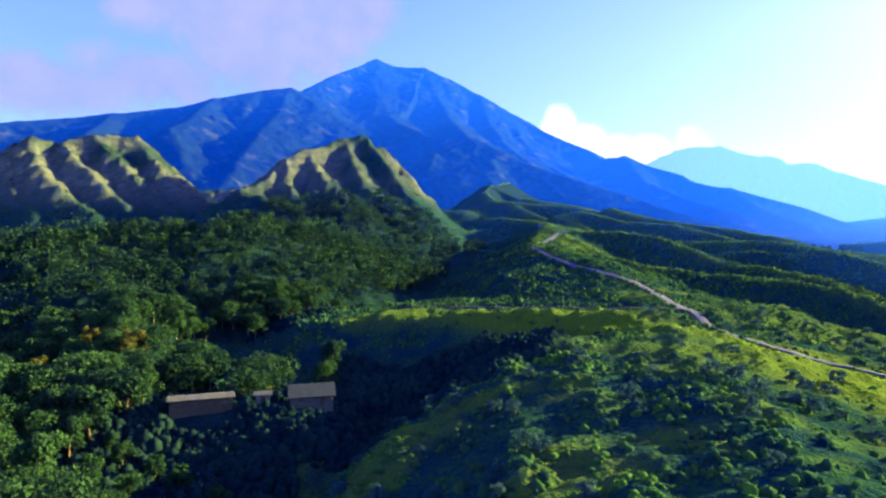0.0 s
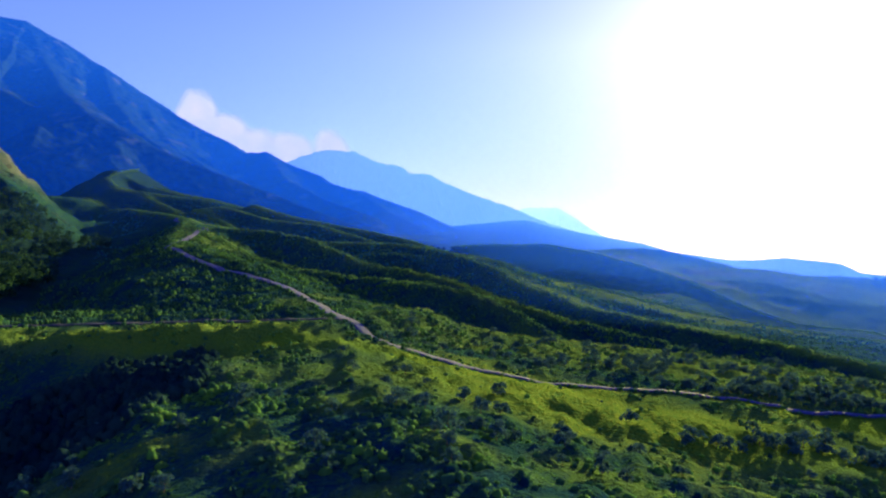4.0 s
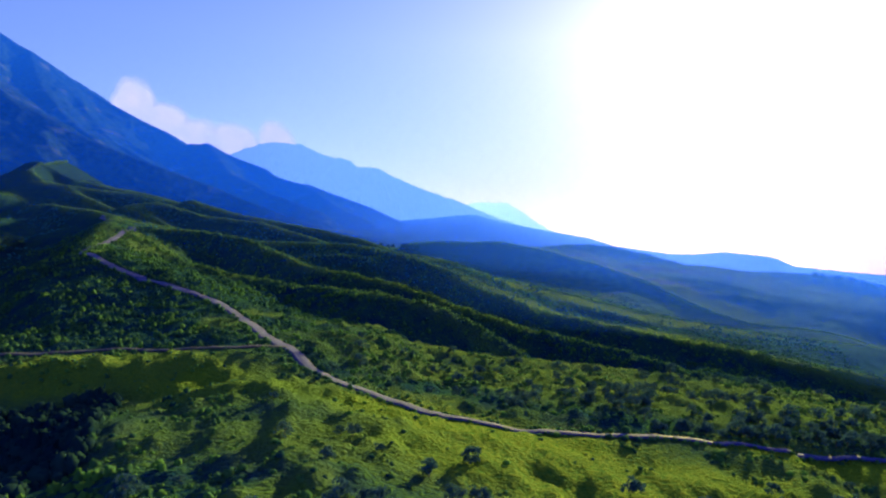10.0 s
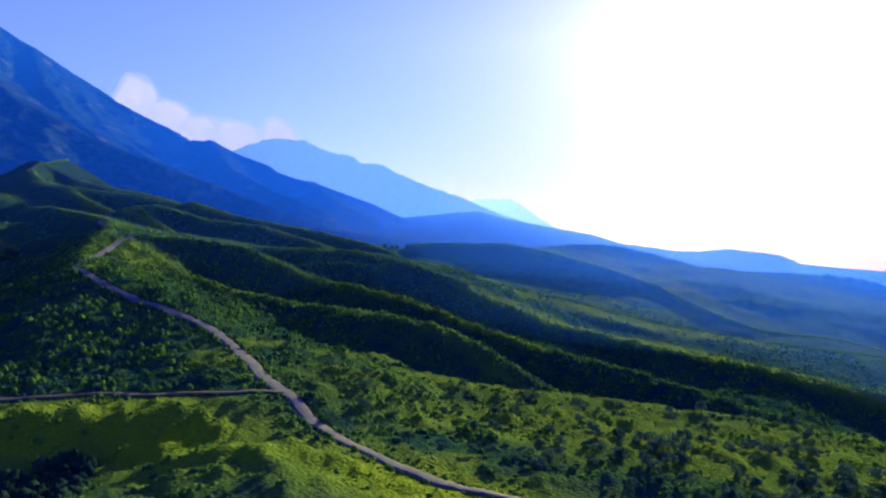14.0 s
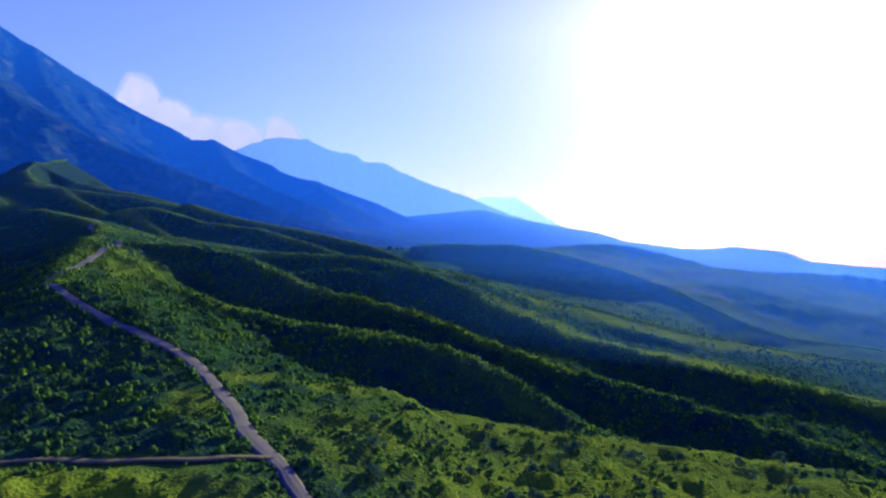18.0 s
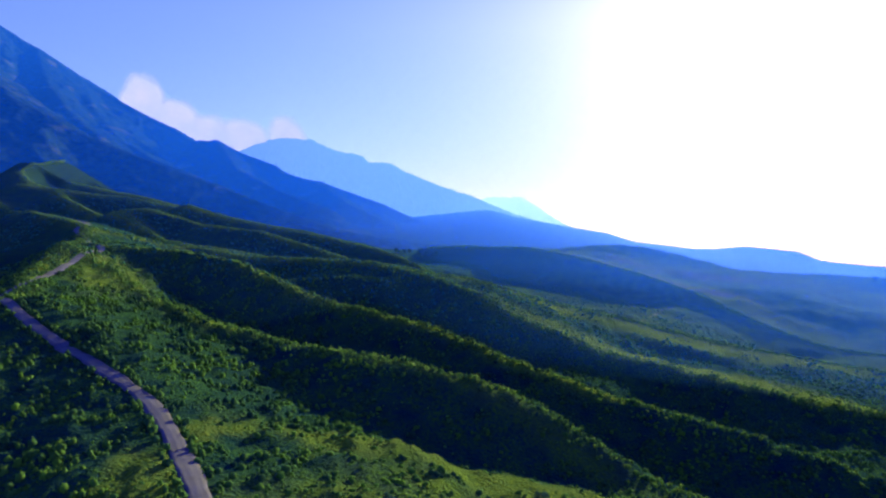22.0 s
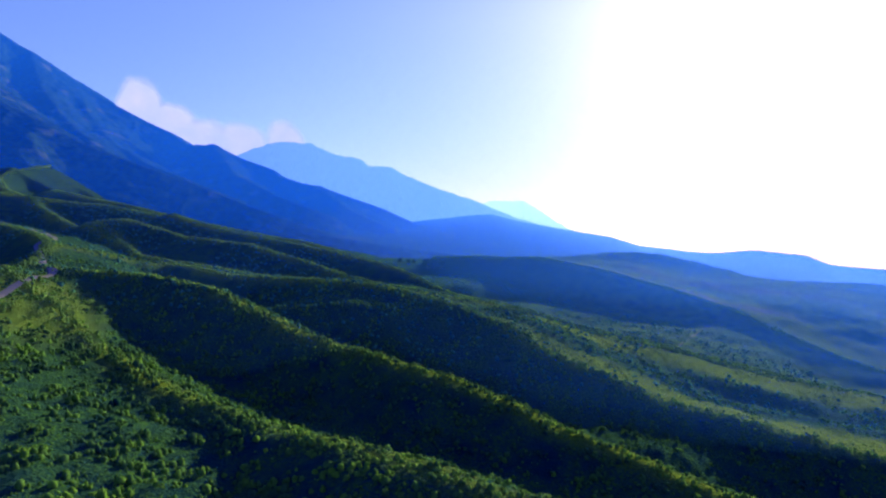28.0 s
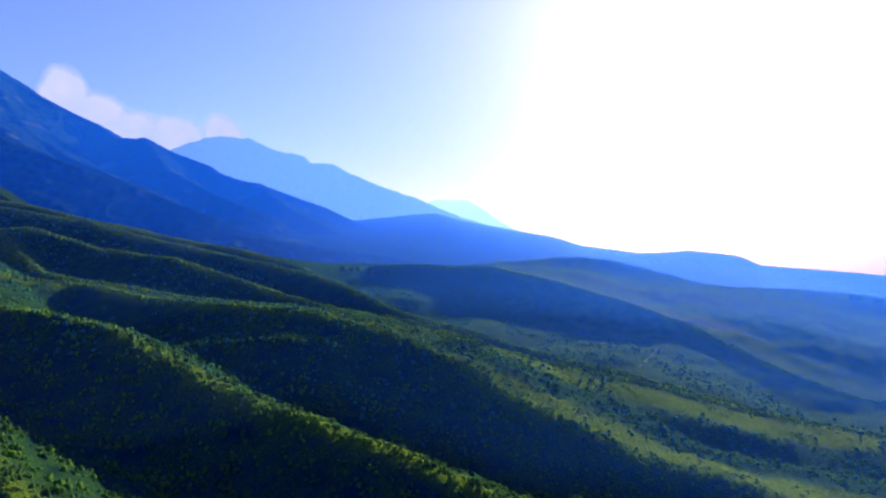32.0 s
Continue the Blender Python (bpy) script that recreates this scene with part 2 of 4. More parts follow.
# ---- the lie of the land: crest lines over valley floors ----
# Each crest: plan and height of its line, slope of its left and right flank, roundness of its back,
# and how far its left and right flank go before they fall off steeply.
CRESTS = [
    # the broad ridge that carries the track
    ([(45, 5, 33), (5, 50, 40), (-30, 105, 42.5), (-40, 140, 42)], 0.17, 0.26, 5, 30, 45),
    ([(-40, 140, 42), (-58, 188, 44.5), (-88, 240, 51), (-122, 292, 59), (-170, 318, 66)], 0.29, 0.26, 5, 34, 45),
    ([(-170, 318, 66), (-200, 370, 73), (-229, 436, 84), (-250, 482, 84), (-300, 578, 97), (-345, 632, 104), (-400, 690, 112), (-450, 737, 119), (-520, 800, 120), (-600, 840, 112)], 0.66, 0.26, 5, 60, 45),
    ([(-248, 618, 84), (-275, 643, 89), (-314, 681, 102), (-383, 749, 113), (-454, 818, 131), (-522, 884, 151), (-604, 963, 168), (-663, 1025, 189), (-681, 1050, 193), (-712, 1115, 211), (-770, 1267, 243), (-810, 1360, 255)], 0.7, 0.65, 3),
    # near spur of that ridge, and its shelf over the gully
    ([(-62, 110, 38), (-64, 92, 35.5), (-60, 66, 32.5), (-58, 50, 29), (-62, 30, 22)], 0.03, 0.85, 5, 18, 400),
    ([(-75, 205, 46), (-120, 200, 45), (-160, 192, 43), (-172, 186, 40)], 0.05, 0.06, 8, 33, 54),
    ([(-170, 318, 64), (-200, 300, 55), (-235, 285, 42)], 0.7, 0.6, 8),
    # terrace of the farm
    ([(-142, 66, 28.5), (-122, 87, 28), (-106, 102, 28.5)], 0.5, 0.5, 7),
    # the open field and its brow
    ([(-45, 150, 41), (-20, 165, 39), (52, 175, 34), (120, 150, 28), (220, 90, 16)], 0.10, 0.12, 20, 45, 90),
    ([(-122, 292, 57), (-92, 260, 51), (-72, 247, 46.5), (-55, 240, 42), (-24, 240, 38), (15, 232, 35), (57, 222, 32), (82, 217, 27), (150, 200, 17), (260, 170, 2)], 0.5, 0.10, 6, 400, 50),
    # three spurs that run down from the ridge
    ([(-229, 436, 84), (-188, 408, 70), (-150, 372, 61), (-112, 338, 56), (-76, 312, 53), (-54, 298, 52.5), (-34, 288, 51), (-18, 281, 48), (-6, 276, 43.5), (5, 271, 37), (20, 264, 29), (45, 250, 20)], 0.56, 0.64, 5),
    ([(-250, 482, 85), (-178, 458, 81), (-143, 445, 76), (-120, 432, 69), (-93, 416, 58.5), (-64, 394, 54.5), (-40, 378, 51), (-21, 365, 46.5),
      (-4, 353, 40), (15, 340, 35.5), (34, 327, 31), (66, 304, 25), (100, 282, 17), (150, 250, 6)], 0.56, 0.64, 5),
    ([(-290, 570, 92), (-230, 600, 82), (-178, 571, 76), (-119, 540, 74.5), (-84, 519, 73), (-45, 497, 65.5), (-16, 474, 56), (3, 456, 46.2), (23, 438, 39.8), (46, 422, 32.1), (85, 395, 25.4), (127, 366, 19.7), (200, 330, 8), (300, 250, -8)], 0.10, 0.58, 5, 45, 400),
    ([(-84, 525, 68), (-15, 519, 59), (37, 524, 45.5), (86, 513, 35.1), (131, 503, 23.7), (206, 486, 11.2), (310, 455, 0)], 0.5, 0.11, 8, 400, 42),
    # farther spurs on the flank
    ([(-357, 737, 119), (-323, 722, 119), (-264, 697, 103), (-201, 669, 96), (-156, 649, 85), (-114, 630, 73), (-76, 613, 65), (-40, 596, 60), (-6, 581, 57), (16, 571, 51),
      (43, 559, 43), (88, 538, 34), (140, 510, 22)], 0.5, 0.5, 6),
    ([(-248, 618, 84), (-205, 612, 78), (-150, 592, 66), (-100, 575, 58)], 0.5, 0.5, 6),
    ([(-320, 800, 128), (-250, 785, 108), (-143, 736, 89), (-103, 712, 80), (-75, 695, 71), (-40, 674, 57), (-16, 659, 51), (20, 640, 42)], 0.5, 0.5, 6),
    ([(-560, 880, 158), (-430, 880, 142), (-330, 870, 122), (-230, 830, 102), (-150, 800, 84), (-90, 770, 68)], 0.5, 0.5, 7),
    ([(-560, 985, 172), (-450, 960, 148), (-340, 950, 124), (-220, 930, 100), (-140, 890, 80)], 0.5, 0.5, 8),
    ([(-681, 1038, 192), (-590, 1020, 165), (-500, 1030, 140), (-400, 1040, 120)], 0.75, 0.7, 3),
    ([(-740, 1150, 225), (-650, 1110, 190), (-560, 1100, 158), (-470, 1090, 140)], 0.75, 0.7, 3),
    ([(-812, 1360, 254), (-775, 1331, 231), (-698, 1274, 203), (-610, 1210, 160), (-540, 1160, 130)], 0.7, 0.65, 3),
    ([(-500, 1220, 140), (-440, 1140, 136), (-390, 1080, 128), (-319, 986, 112)], 0.6, 0.6, 4),
    # rim of the tableland across the valley
    ([(-60, 1010, 80), (-10, 960, 80), (26, 918, 78), (63, 882, 79), (124, 812, 66), (166, 771, 53), (204, 737, 38), (215, 690, 29), (232, 640, 14), (262, 590, 0), (330, 540, -16)], 0.10, 0.55, 5, 90, 400),
    # dry hills under the mountain, and the spurs that run down from their crests
    ([(-619, 163, 121), (-648, 207, 142), (-678, 242, 178), (-685, 267, 185), (-686, 303, 195), (-678, 344, 198), (-667, 354, 190), (-640, 361, 162), (-596, 368, 136), (-550, 364, 112)], 0.85, 0.95, 3),
    ([(-678, 242, 178), (-619, 230, 147), (-557, 222, 117), (-511, 228, 99)], 0.75, 0.75, 2),
    ([(-685, 272, 186), (-616, 264, 151), (-552, 260, 120), (-499, 253, 95)], 0.75, 0.75, 2),
    ([(-686, 303, 195), (-622, 299, 161), (-559, 291, 126), (-496, 280, 96)], 0.75, 0.75, 2),
    ([(-678, 344, 198), (-616, 333, 162), (-554, 321, 128), (-505, 306, 103)], 0.75, 0.75, 2),
    ([(-678, 242, 178), (-642, 223, 144), (-607, 202, 124), (-545, 197, 97)], 0.75, 0.75, 2),
    ([(-459, 320, 121), (-470, 357, 134), (-494, 407, 167), (-500, 430, 174), (-509, 466, 187), (-516, 502, 203), (-507, 525, 205), (-479, 538, 183), (-446, 539, 152), (-432, 538, 120), (-428, 530, 80)], 0.8, 1.1, 3),
    ([(-459, 320, 121), (-427, 322, 114), (-397, 321, 100)], 0.75, 0.8, 2),
    ([(-494, 407, 167), (-460, 369, 133), (-428, 361, 115), (-396, 352, 98)], 0.8, 0.8, 2),
    ([(-500, 430, 174), (-443, 405, 141), (-405, 387, 118), (-363, 372, 98)], 0.8, 0.8, 2),
    ([(-516, 502, 203), (-460, 459, 160), (-415, 433, 130), (-369, 421, 104)], 0.8, 0.8, 2),
    ([(-507, 525, 205), (-439, 493, 156), (-389, 470, 120)], 0.8, 0.8, 2),
    ([(-405, 387, 118), (-342, 351, 87), (-308, 328, 68), (-280, 313, 56)], 0.7, 0.7, 3),
    # wooded hill over the gully
    ([(-420, 20, 66), (-352, 113, 64), (-342, 141, 70), (-322, 182, 73), (-300, 216, 78), (-276, 246, 67), (-258, 268, 58), (-246, 285, 46)], 0.4, 0.36, 12),
    ([(-342, 141, 68), (-270, 120, 54), (-210, 100, 42), (-170, 80, 32)], 0.5, 0.5, 10),
    ([(-400, 40, 64), (-280, 20, 50), (-180, 10, 40), (-110, 5, 32), (-80, 0, 26)], 0.45, 0.5, 10),
    ([(-300, 216, 76), (-330, 300, 76), (-400, 360, 88), (-470, 400, 100)], 0.4, 0.4, 12),
]
# Valley floors and open plain: plan and height.
FLOORS = [(-60, 20, 17), (-95, 62, 20), (-132, 92, 23), (-165, 135, 25), (-210, 215, 32), (-270, 330, 46), (-360, 470, 70), (-470, 660, 100), (-620, 850, 140),
          (-100, 312, 45), (-45, 278, 33), (10, 250, 24), (100, 232, 8), (200, 210, -8), (-165, 415, 58), (-90, 365, 38), (-30, 328, 28), (50, 288, 14), (140, 240, -4),
          (-160, 520, 58), (-80, 460, 38), (0, 412, 26), (90, 350, 12), (200, 290, -6), (-160, 615, 66), (-60, 560, 46), (40, 530, 34), (150, 490, 12),
          (-190, 780, 82), (-70, 840, 58), (0, 710, 42), (60, 640, 30), (120, 595, 20), (220, 540, 0), (400, 470, -25), (700, 380, -60),
          (-240, 960, 92), (-330, 1080, 100), (-480, 1200, 120), (-150, 1150, 75), (300, 800, 40), (420, 740, 18), (600, 760, -8), (320, 980, 48), (160, 1050, 70),
          (520, 1100, 30), (900, 1000, -38), (300, 1400, 86), (800, 1500, 14), (1200, 1300, -64), (-200, 1600, 60), (-700, 1700, 150), (-1100, 1400, 200),
          (-850, 600, 170), (-900, 250, 150), (-760, 420, 140), (-560, 330, 92), (-500, 200, 75), (-480, 50, 55), (-700, 0, 80), (-200, -150, 10), (100, -150, 0), (400, -200, -40),
          (300, 100, -6), (700, 100, -70), (2500, 300, -300), (2200, 2200, -260), (900, 3000, -150), (0, 3000, -100), (-1200, 2600, 0), (-2600, 1200, 0), (-2600, -500, 150), (0, -2800, -60), (2600, -1500, -400)]


def hashed(i, j):
    n = np.sin(i * 127.1 + j * 311.7) * 43758.5453
    return n - np.floor(n)


def lumps(x, y):
    """Smooth value noise, 0 to 1, one lump a metre."""
    i, j = np.floor(x), np.floor(y)
    u, v = x - i, y - j
    u, v = u * u * (3 - 2 * u), v * v * (3 - 2 * v)
    a = hashed(i, j) * (1 - u) + hashed(i + 1, j) * u
    b = hashed(i, j + 1) * (1 - u) + hashed(i + 1, j + 1) * u
    return a * (1 - v) + b * v


def rough(x, y, size, octaves=4):
    """Fractal noise round 0, about -1 to 1; size: metres of the largest lumps."""
    total, gain = 0.0 * x, 1.0
    for k in range(octaves):
        c, s = math.cos(0.7 * k), math.sin(0.7 * k)
        total = total + gain * (2 * lumps((c * x - s * y) / size + 17.3 * k, (s * x + c * y) / size - 9.1 * k) - 1)
        size, gain = size / 2.1, gain * 0.5
    return total


def crest_height(x, y, line, left, right, back, wide_left=400, wide_right=400):
    best = np.full(x.shape, 1e18)
    high, side = np.zeros(x.shape), np.zeros(x.shape)
    for (ax, ay, az), (bx, by, bz) in zip(line, line[1:]):
        dx, dy = bx - ax, by - ay
        s = np.clip(((x - ax) * dx + (y - ay) * dy) / (dx * dx + dy * dy), 0, 1)
        px, py = x - ax - s * dx, y - ay - s * dy
        d = px * px + py * py
        near = d < best
        best = np.where(near, d, best)
        high = np.where(near, az + s * (bz - az), high)
        side = np.where(near, (dx * py - dy * px) / math.hypot(dx, dy), side)
    d = np.sqrt(best)
    turn = np.clip(0.5 + 0.5 * side / (d + 0.01), 0, 1)
    turn = turn * turn * (3 - 2 * turn)
    slope, wide = right + turn * (left - right), wide_right + turn * (wide_left - wide_right)
    over = np.maximum(d - wide, 0)
    return high - slope * (np.sqrt(best + back * back) - back) - 0.5 * np.minimum(over, 60) - 0.15 * np.maximum(over - 60, 0), d


# the gravel track along the ridge and the lane that leaves it
TRACK = [(180, 135), (110, 145), (69, 151), (30, 150.5), (2, 150), (-12, 151), (-24, 156), (-37, 169), (-48, 183), (-59, 198), (-66, 211), (-75, 225), (-89, 244), (-106, 260), (-136, 286),
         (-165, 310), (-178, 321), (-184, 335), (-195, 372), (-208, 415), (-222, 460), (-246, 492), (-268, 521), (-300, 566), (-310, 582), (-318, 610), (-336, 636), (-400, 705), (-458, 748)]
LANE = [(-51, 187), (-64, 185.5), (-83, 187.5), (-104, 187), (-124, 185), (-150, 181), (-172, 173)]
TABLE_PATH = [(214, 742), (205, 733), (190, 712), (168, 688), (140, 648), (117, 612)]


def eased(line, step):
    """Places along a smooth curve through the line's corners."""
    p = np.array([line[0], *line, line[-1]], float)
    out = []
    for a, b, c, d in zip(p, p[1:], p[2:], p[3:]):
        n = max(2, int(np.hypot(*(c - b)) / step))
        t = np.linspace(0, 1, n, endpoint=False)[:, None]
        out.append(0.5 * (2 * b + (c - a) * t + (2 * a - 5 * b + 4 * c - d) * t ** 2 + (3 * b - a - 3 * c + d) * t ** 3))
    return np.concatenate(out)


def track_distance(x, y):
    best = np.full(np.shape(x), 1e9)
    for line in (TRACK, LANE):
        p = eased(line, 12)
        for a, b in zip(p, p[1:]):
            dx, dy = b - a
            s = np.clip(((x - a[0]) * dx + (y - a[1]) * dy) / (dx * dx + dy * dy + 1e-9), 0, 1)
            best = np.minimum(best, np.hypot(x - a[0] - s * dx, y - a[1] - s * dy))
    return best


def ground_height(x, y):
    """Height of the land over the plan, for arrays of places."""
    x, y = np.asarray(x, float), np.asarray(y, float)
    wx = x + 5 * rough(x, y, 60, 2)
    wy = y + 5 * rough(y + 400, x, 60, 2)
    top, bottom = 0.0 * x, 0.0 * x
    for fx, fy, fz in FLOORS:
        w = 1 / ((wx - fx) ** 2 + (wy - fy) ** 2 + 120.0) ** 1.7
        top, bottom = top + w * fz, bottom + w
    floor = top / bottom
    soft = 2.2
    total = np.exp(np.clip((floor - floor) / soft, -60, 60))
    nearest = np.full(x.shape, 1e9)
    rises = []
    for line, *flanks in CRESTS:
        h, d = crest_height(x + 0.35 * (wx - x), y + 0.35 * (wy - y), line, *flanks)
        rises.append(h)
        nearest = np.minimum(nearest, d)
    peak = floor
    for h in rises:
        peak = np.maximum(peak, h)
    total = np.exp((floor - peak) / soft)
    for h in rises:
        total = total + np.exp(np.maximum((h - peak) / soft, -60))
    z = peak + soft * np.log(total) - 1.0
    far = np.hypot(x, y)
    # rills down the flanks and small unevenness, gentler along the crests
    flank = np.clip(nearest / 25, 0.12, 1)
    z = z + flank * (1.3 * rough(x, y, 22, 3)) + 0.25 * rough(x, y, 5, 2)
    z = z + np.clip((far - 500) / 900, 0, 1) * (np.interp(x, [-200, 100], [4, 3]) * rough(x, y, 150, 4))
    # fluted sides of the dry hills, lumpy scrub on the near slopes
    fluted = np.clip((z - 85) / 40, 0, 1) * np.clip((-x - 360) / 60, 0, 1) * np.clip((720 - y) / 60, 0, 1)
    along, down = 0.53 * x + 0.85 * y + 9 * rough(x, y, 60, 2), 0.85 * x - 0.53 * y
    z = z + fluted * (3.5 - 5 * np.abs(rough(along, 0.25 * down, 26, 2)) - 4 * np.abs(rough(along + 0.3 * down, 0.3 * down, 12, 2)) - 2.5 * np.abs(rough(x, y, 14, 2)))
    near_by = far < 700
    if np.any(near_by):
        xs, ys = x[near_by], y[near_by]
        calm = np.clip((track_distance(xs, ys) - 2.2) / 5, 0, 1) * np.clip((700 - far[near_by]) / 300, 0, 1)
        z[near_by] += calm * 1.0 * np.maximum(rough(xs, ys, 4.2, 2), -0.35)
    # the narrow gully beside the farm
    for gully_x, gully_y, deep in ((-72, 48, 10), (-80, 64, 14), (-86, 80, 16), (-90, 96, 17), (-91, 112, 15), (-88, 126, 10), (-99, 108, 13), (-106, 120, 9)):
        z = z - 0.62 * deep * np.exp(-((x - gully_x) ** 2 + (y - gully_y) ** 2) / 150.0)
    z = z - 70 * np.clip((far - 1330) / 150, 0, 1) * np.clip((x + 300) / 200, 0, 1)
    return z


def cover_of(x, y, z):
    """Land cover: open yellow-green field, woodland and gully shade, dry grass, each 0 to 1."""
    def blob(cx, cy, rx, ry, turn=0.0):
        c, s = math.cos(turn), math.sin(turn)
        u, v = (c * (x - cx) + s * (y - cy)) / rx, (-s * (x - cx) + c * (y - cy)) / ry
        return np.clip(1.6 * (1.15 - np.hypot(u, v) + 0.35 * rough(x, y, 40, 4)), 0, 1)
    lawn = np.maximum.reduce([blob(-14, 147, 66, 22, -0.3), blob(62, 146, 52, 8, -0.1), 0.9 * blob(18, 129, 84, 24, -0.05), 0.8 * blob(-110, 170, 52, 16, 0.05), 0.5 * np.clip(2.2 * (rough(x, y, 15, 3) - 0.22), 0, 1) * np.clip((255 - y) / 15, 0, 1) * (x > -95), 0.6 * blob(60, 186, 110, 32, -0.2), 0.5 * blob(15, 231, 95, 9, -0.17), 0.3 * blob(-40, 292, 70, 7, -0.55), 0.25 * blob(-75, 402, 90, 7, -0.63),
                              0.7 * blob(86, 408, 190, 15, -0.63), 0.8 * blob(110, 490, 130, 14, -0.2), 1.0 * blob(140, 835, 160, 28, -0.82), 0.8 * blob(245, 670, 90, 22, -1.25), 0.5 * blob(-190, 400, 60, 18, 2.1), 0.6 * blob(420, 900, 260, 40, -0.5)])
    far = np.hypot(x, y)
    edge = np.interp(y, [-100, 20, 60, 90, 140, 200, 300, 400], [-40, -55, -75, -105, -178, -186, -218, -295])  # west of the gully
    wood = np.clip((edge - x + 6 * rough(x, y, 40, 3)) / 10, 0, 1) * np.clip((572 - far + 50 * rough(x, y, 90, 3)) / 40, 0, 1)
    wood = np.maximum(wood, np.clip((far - 1250 + 250 * rough(x, y, 300, 4)) / 200, 0, 1) * np.clip((200 - x) / 200, 0, 1))
    # woodland tone over the hollow and shelf face darkens them as if shaded
    wood = np.maximum.reduce([wood, 0.9 * blob(-94, 118, 32, 34, -0.2), 0.95 * blob(-122, 126, 58, 15, -0.08)])
    wood = wood * (1 - np.clip(2 * (1.1 - np.hypot((x + 166) / 34, (y - 122) / 27)), 0, 1))
    dry = np.clip(1.4 * (0.5 + 0.7 * rough(x, y, 50, 4)), 0, 1) * np.clip((z - np.interp(x, [-480, -420], [98, 118])) / 30, 0, 1) * np.clip((-x - 380) / 60, 0, 1) * np.clip((640 - y) / 60, 0, 1)
    dry = np.maximum(dry, np.maximum(0.7 * blob(300, 860, 170, 32, -0.8), 0.95 * blob(185, 785, 150, 15, -0.82)))
    return lawn, wood * (1 - dry), dry


def sheet_mesh(name, x, y, z, ring=False):
    """A grid of places as one mesh; ring: its columns close."""
    rows, cols = x.shape
    me = bpy.data.meshes.new(name)
    co = np.stack([x, y, z], -1).reshape(-1, 3)
    i, j = np.meshgrid(np.arange(rows - 1), np.arange(cols if ring else cols - 1), indexing="ij")
    k = (j + 1) % cols
    quads = np.stack([i * cols + j, (i + 1) * cols + j, (i + 1) * cols + k, i * cols + k], -1).reshape(-1, 4)
    me.vertices.add(len(co)), me.loops.add(quads.size), me.polygons.add(len(quads))
    me.vertices.foreach_set("co", co.ravel())
    me.loops.foreach_set("vertex_index", quads.ravel())
    me.polygons.foreach_set("loop_start", np.arange(0, quads.size, 4))
    me.polygons.foreach_set("loop_total", np.full(len(quads), 4))
    me.update(calc_edges=True)
    me.polygons.foreach_set("use_smooth", np.ones(len(quads), bool))
    return me


# the ground: rings round a point behind the start, fine ahead and coarse behind
HUB = (10.0, -70.0)
ways = np.radians(np.concatenate([np.arange(-76, 44, 0.13), np.arange(44, 284, 4.0)]))
reach = np.concatenate([[0.5, 8, 20, 35], np.geomspace(50, 1500, 400), np.geomspace(1520, 4700, 40)])
rr, ww = np.meshgrid(reach, ways, indexing="ij")
gx, gy = HUB[0] + rr * np.sin(ww), HUB[1] + rr * np.cos(ww)
gz = ground_height(gx, gy) - 0.45 * np.exp(-(track_distance(gx, gy) / 3.2) ** 2)
ground_mesh = sheet_mesh("ground", gx, gy, gz, ring=True)
lawn, wood, dry = cover_of(gx, gy, gz)
# lawn colour along the backs of farther crests, painting their sunlit rims
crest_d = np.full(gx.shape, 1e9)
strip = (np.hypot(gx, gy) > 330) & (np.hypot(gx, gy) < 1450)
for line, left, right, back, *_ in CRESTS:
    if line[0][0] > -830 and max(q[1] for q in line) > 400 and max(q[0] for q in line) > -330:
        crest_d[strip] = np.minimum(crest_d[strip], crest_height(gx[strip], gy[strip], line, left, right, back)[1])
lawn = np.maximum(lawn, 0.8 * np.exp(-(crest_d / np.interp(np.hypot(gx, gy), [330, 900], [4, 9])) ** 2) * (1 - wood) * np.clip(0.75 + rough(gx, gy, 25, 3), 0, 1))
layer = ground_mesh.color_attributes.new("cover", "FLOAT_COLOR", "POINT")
# alpha grows with distance over the tableland, for the painted haze
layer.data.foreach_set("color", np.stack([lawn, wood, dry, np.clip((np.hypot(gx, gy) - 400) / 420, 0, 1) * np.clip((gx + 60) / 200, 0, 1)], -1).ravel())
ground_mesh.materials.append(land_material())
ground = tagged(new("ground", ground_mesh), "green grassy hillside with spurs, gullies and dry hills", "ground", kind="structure")


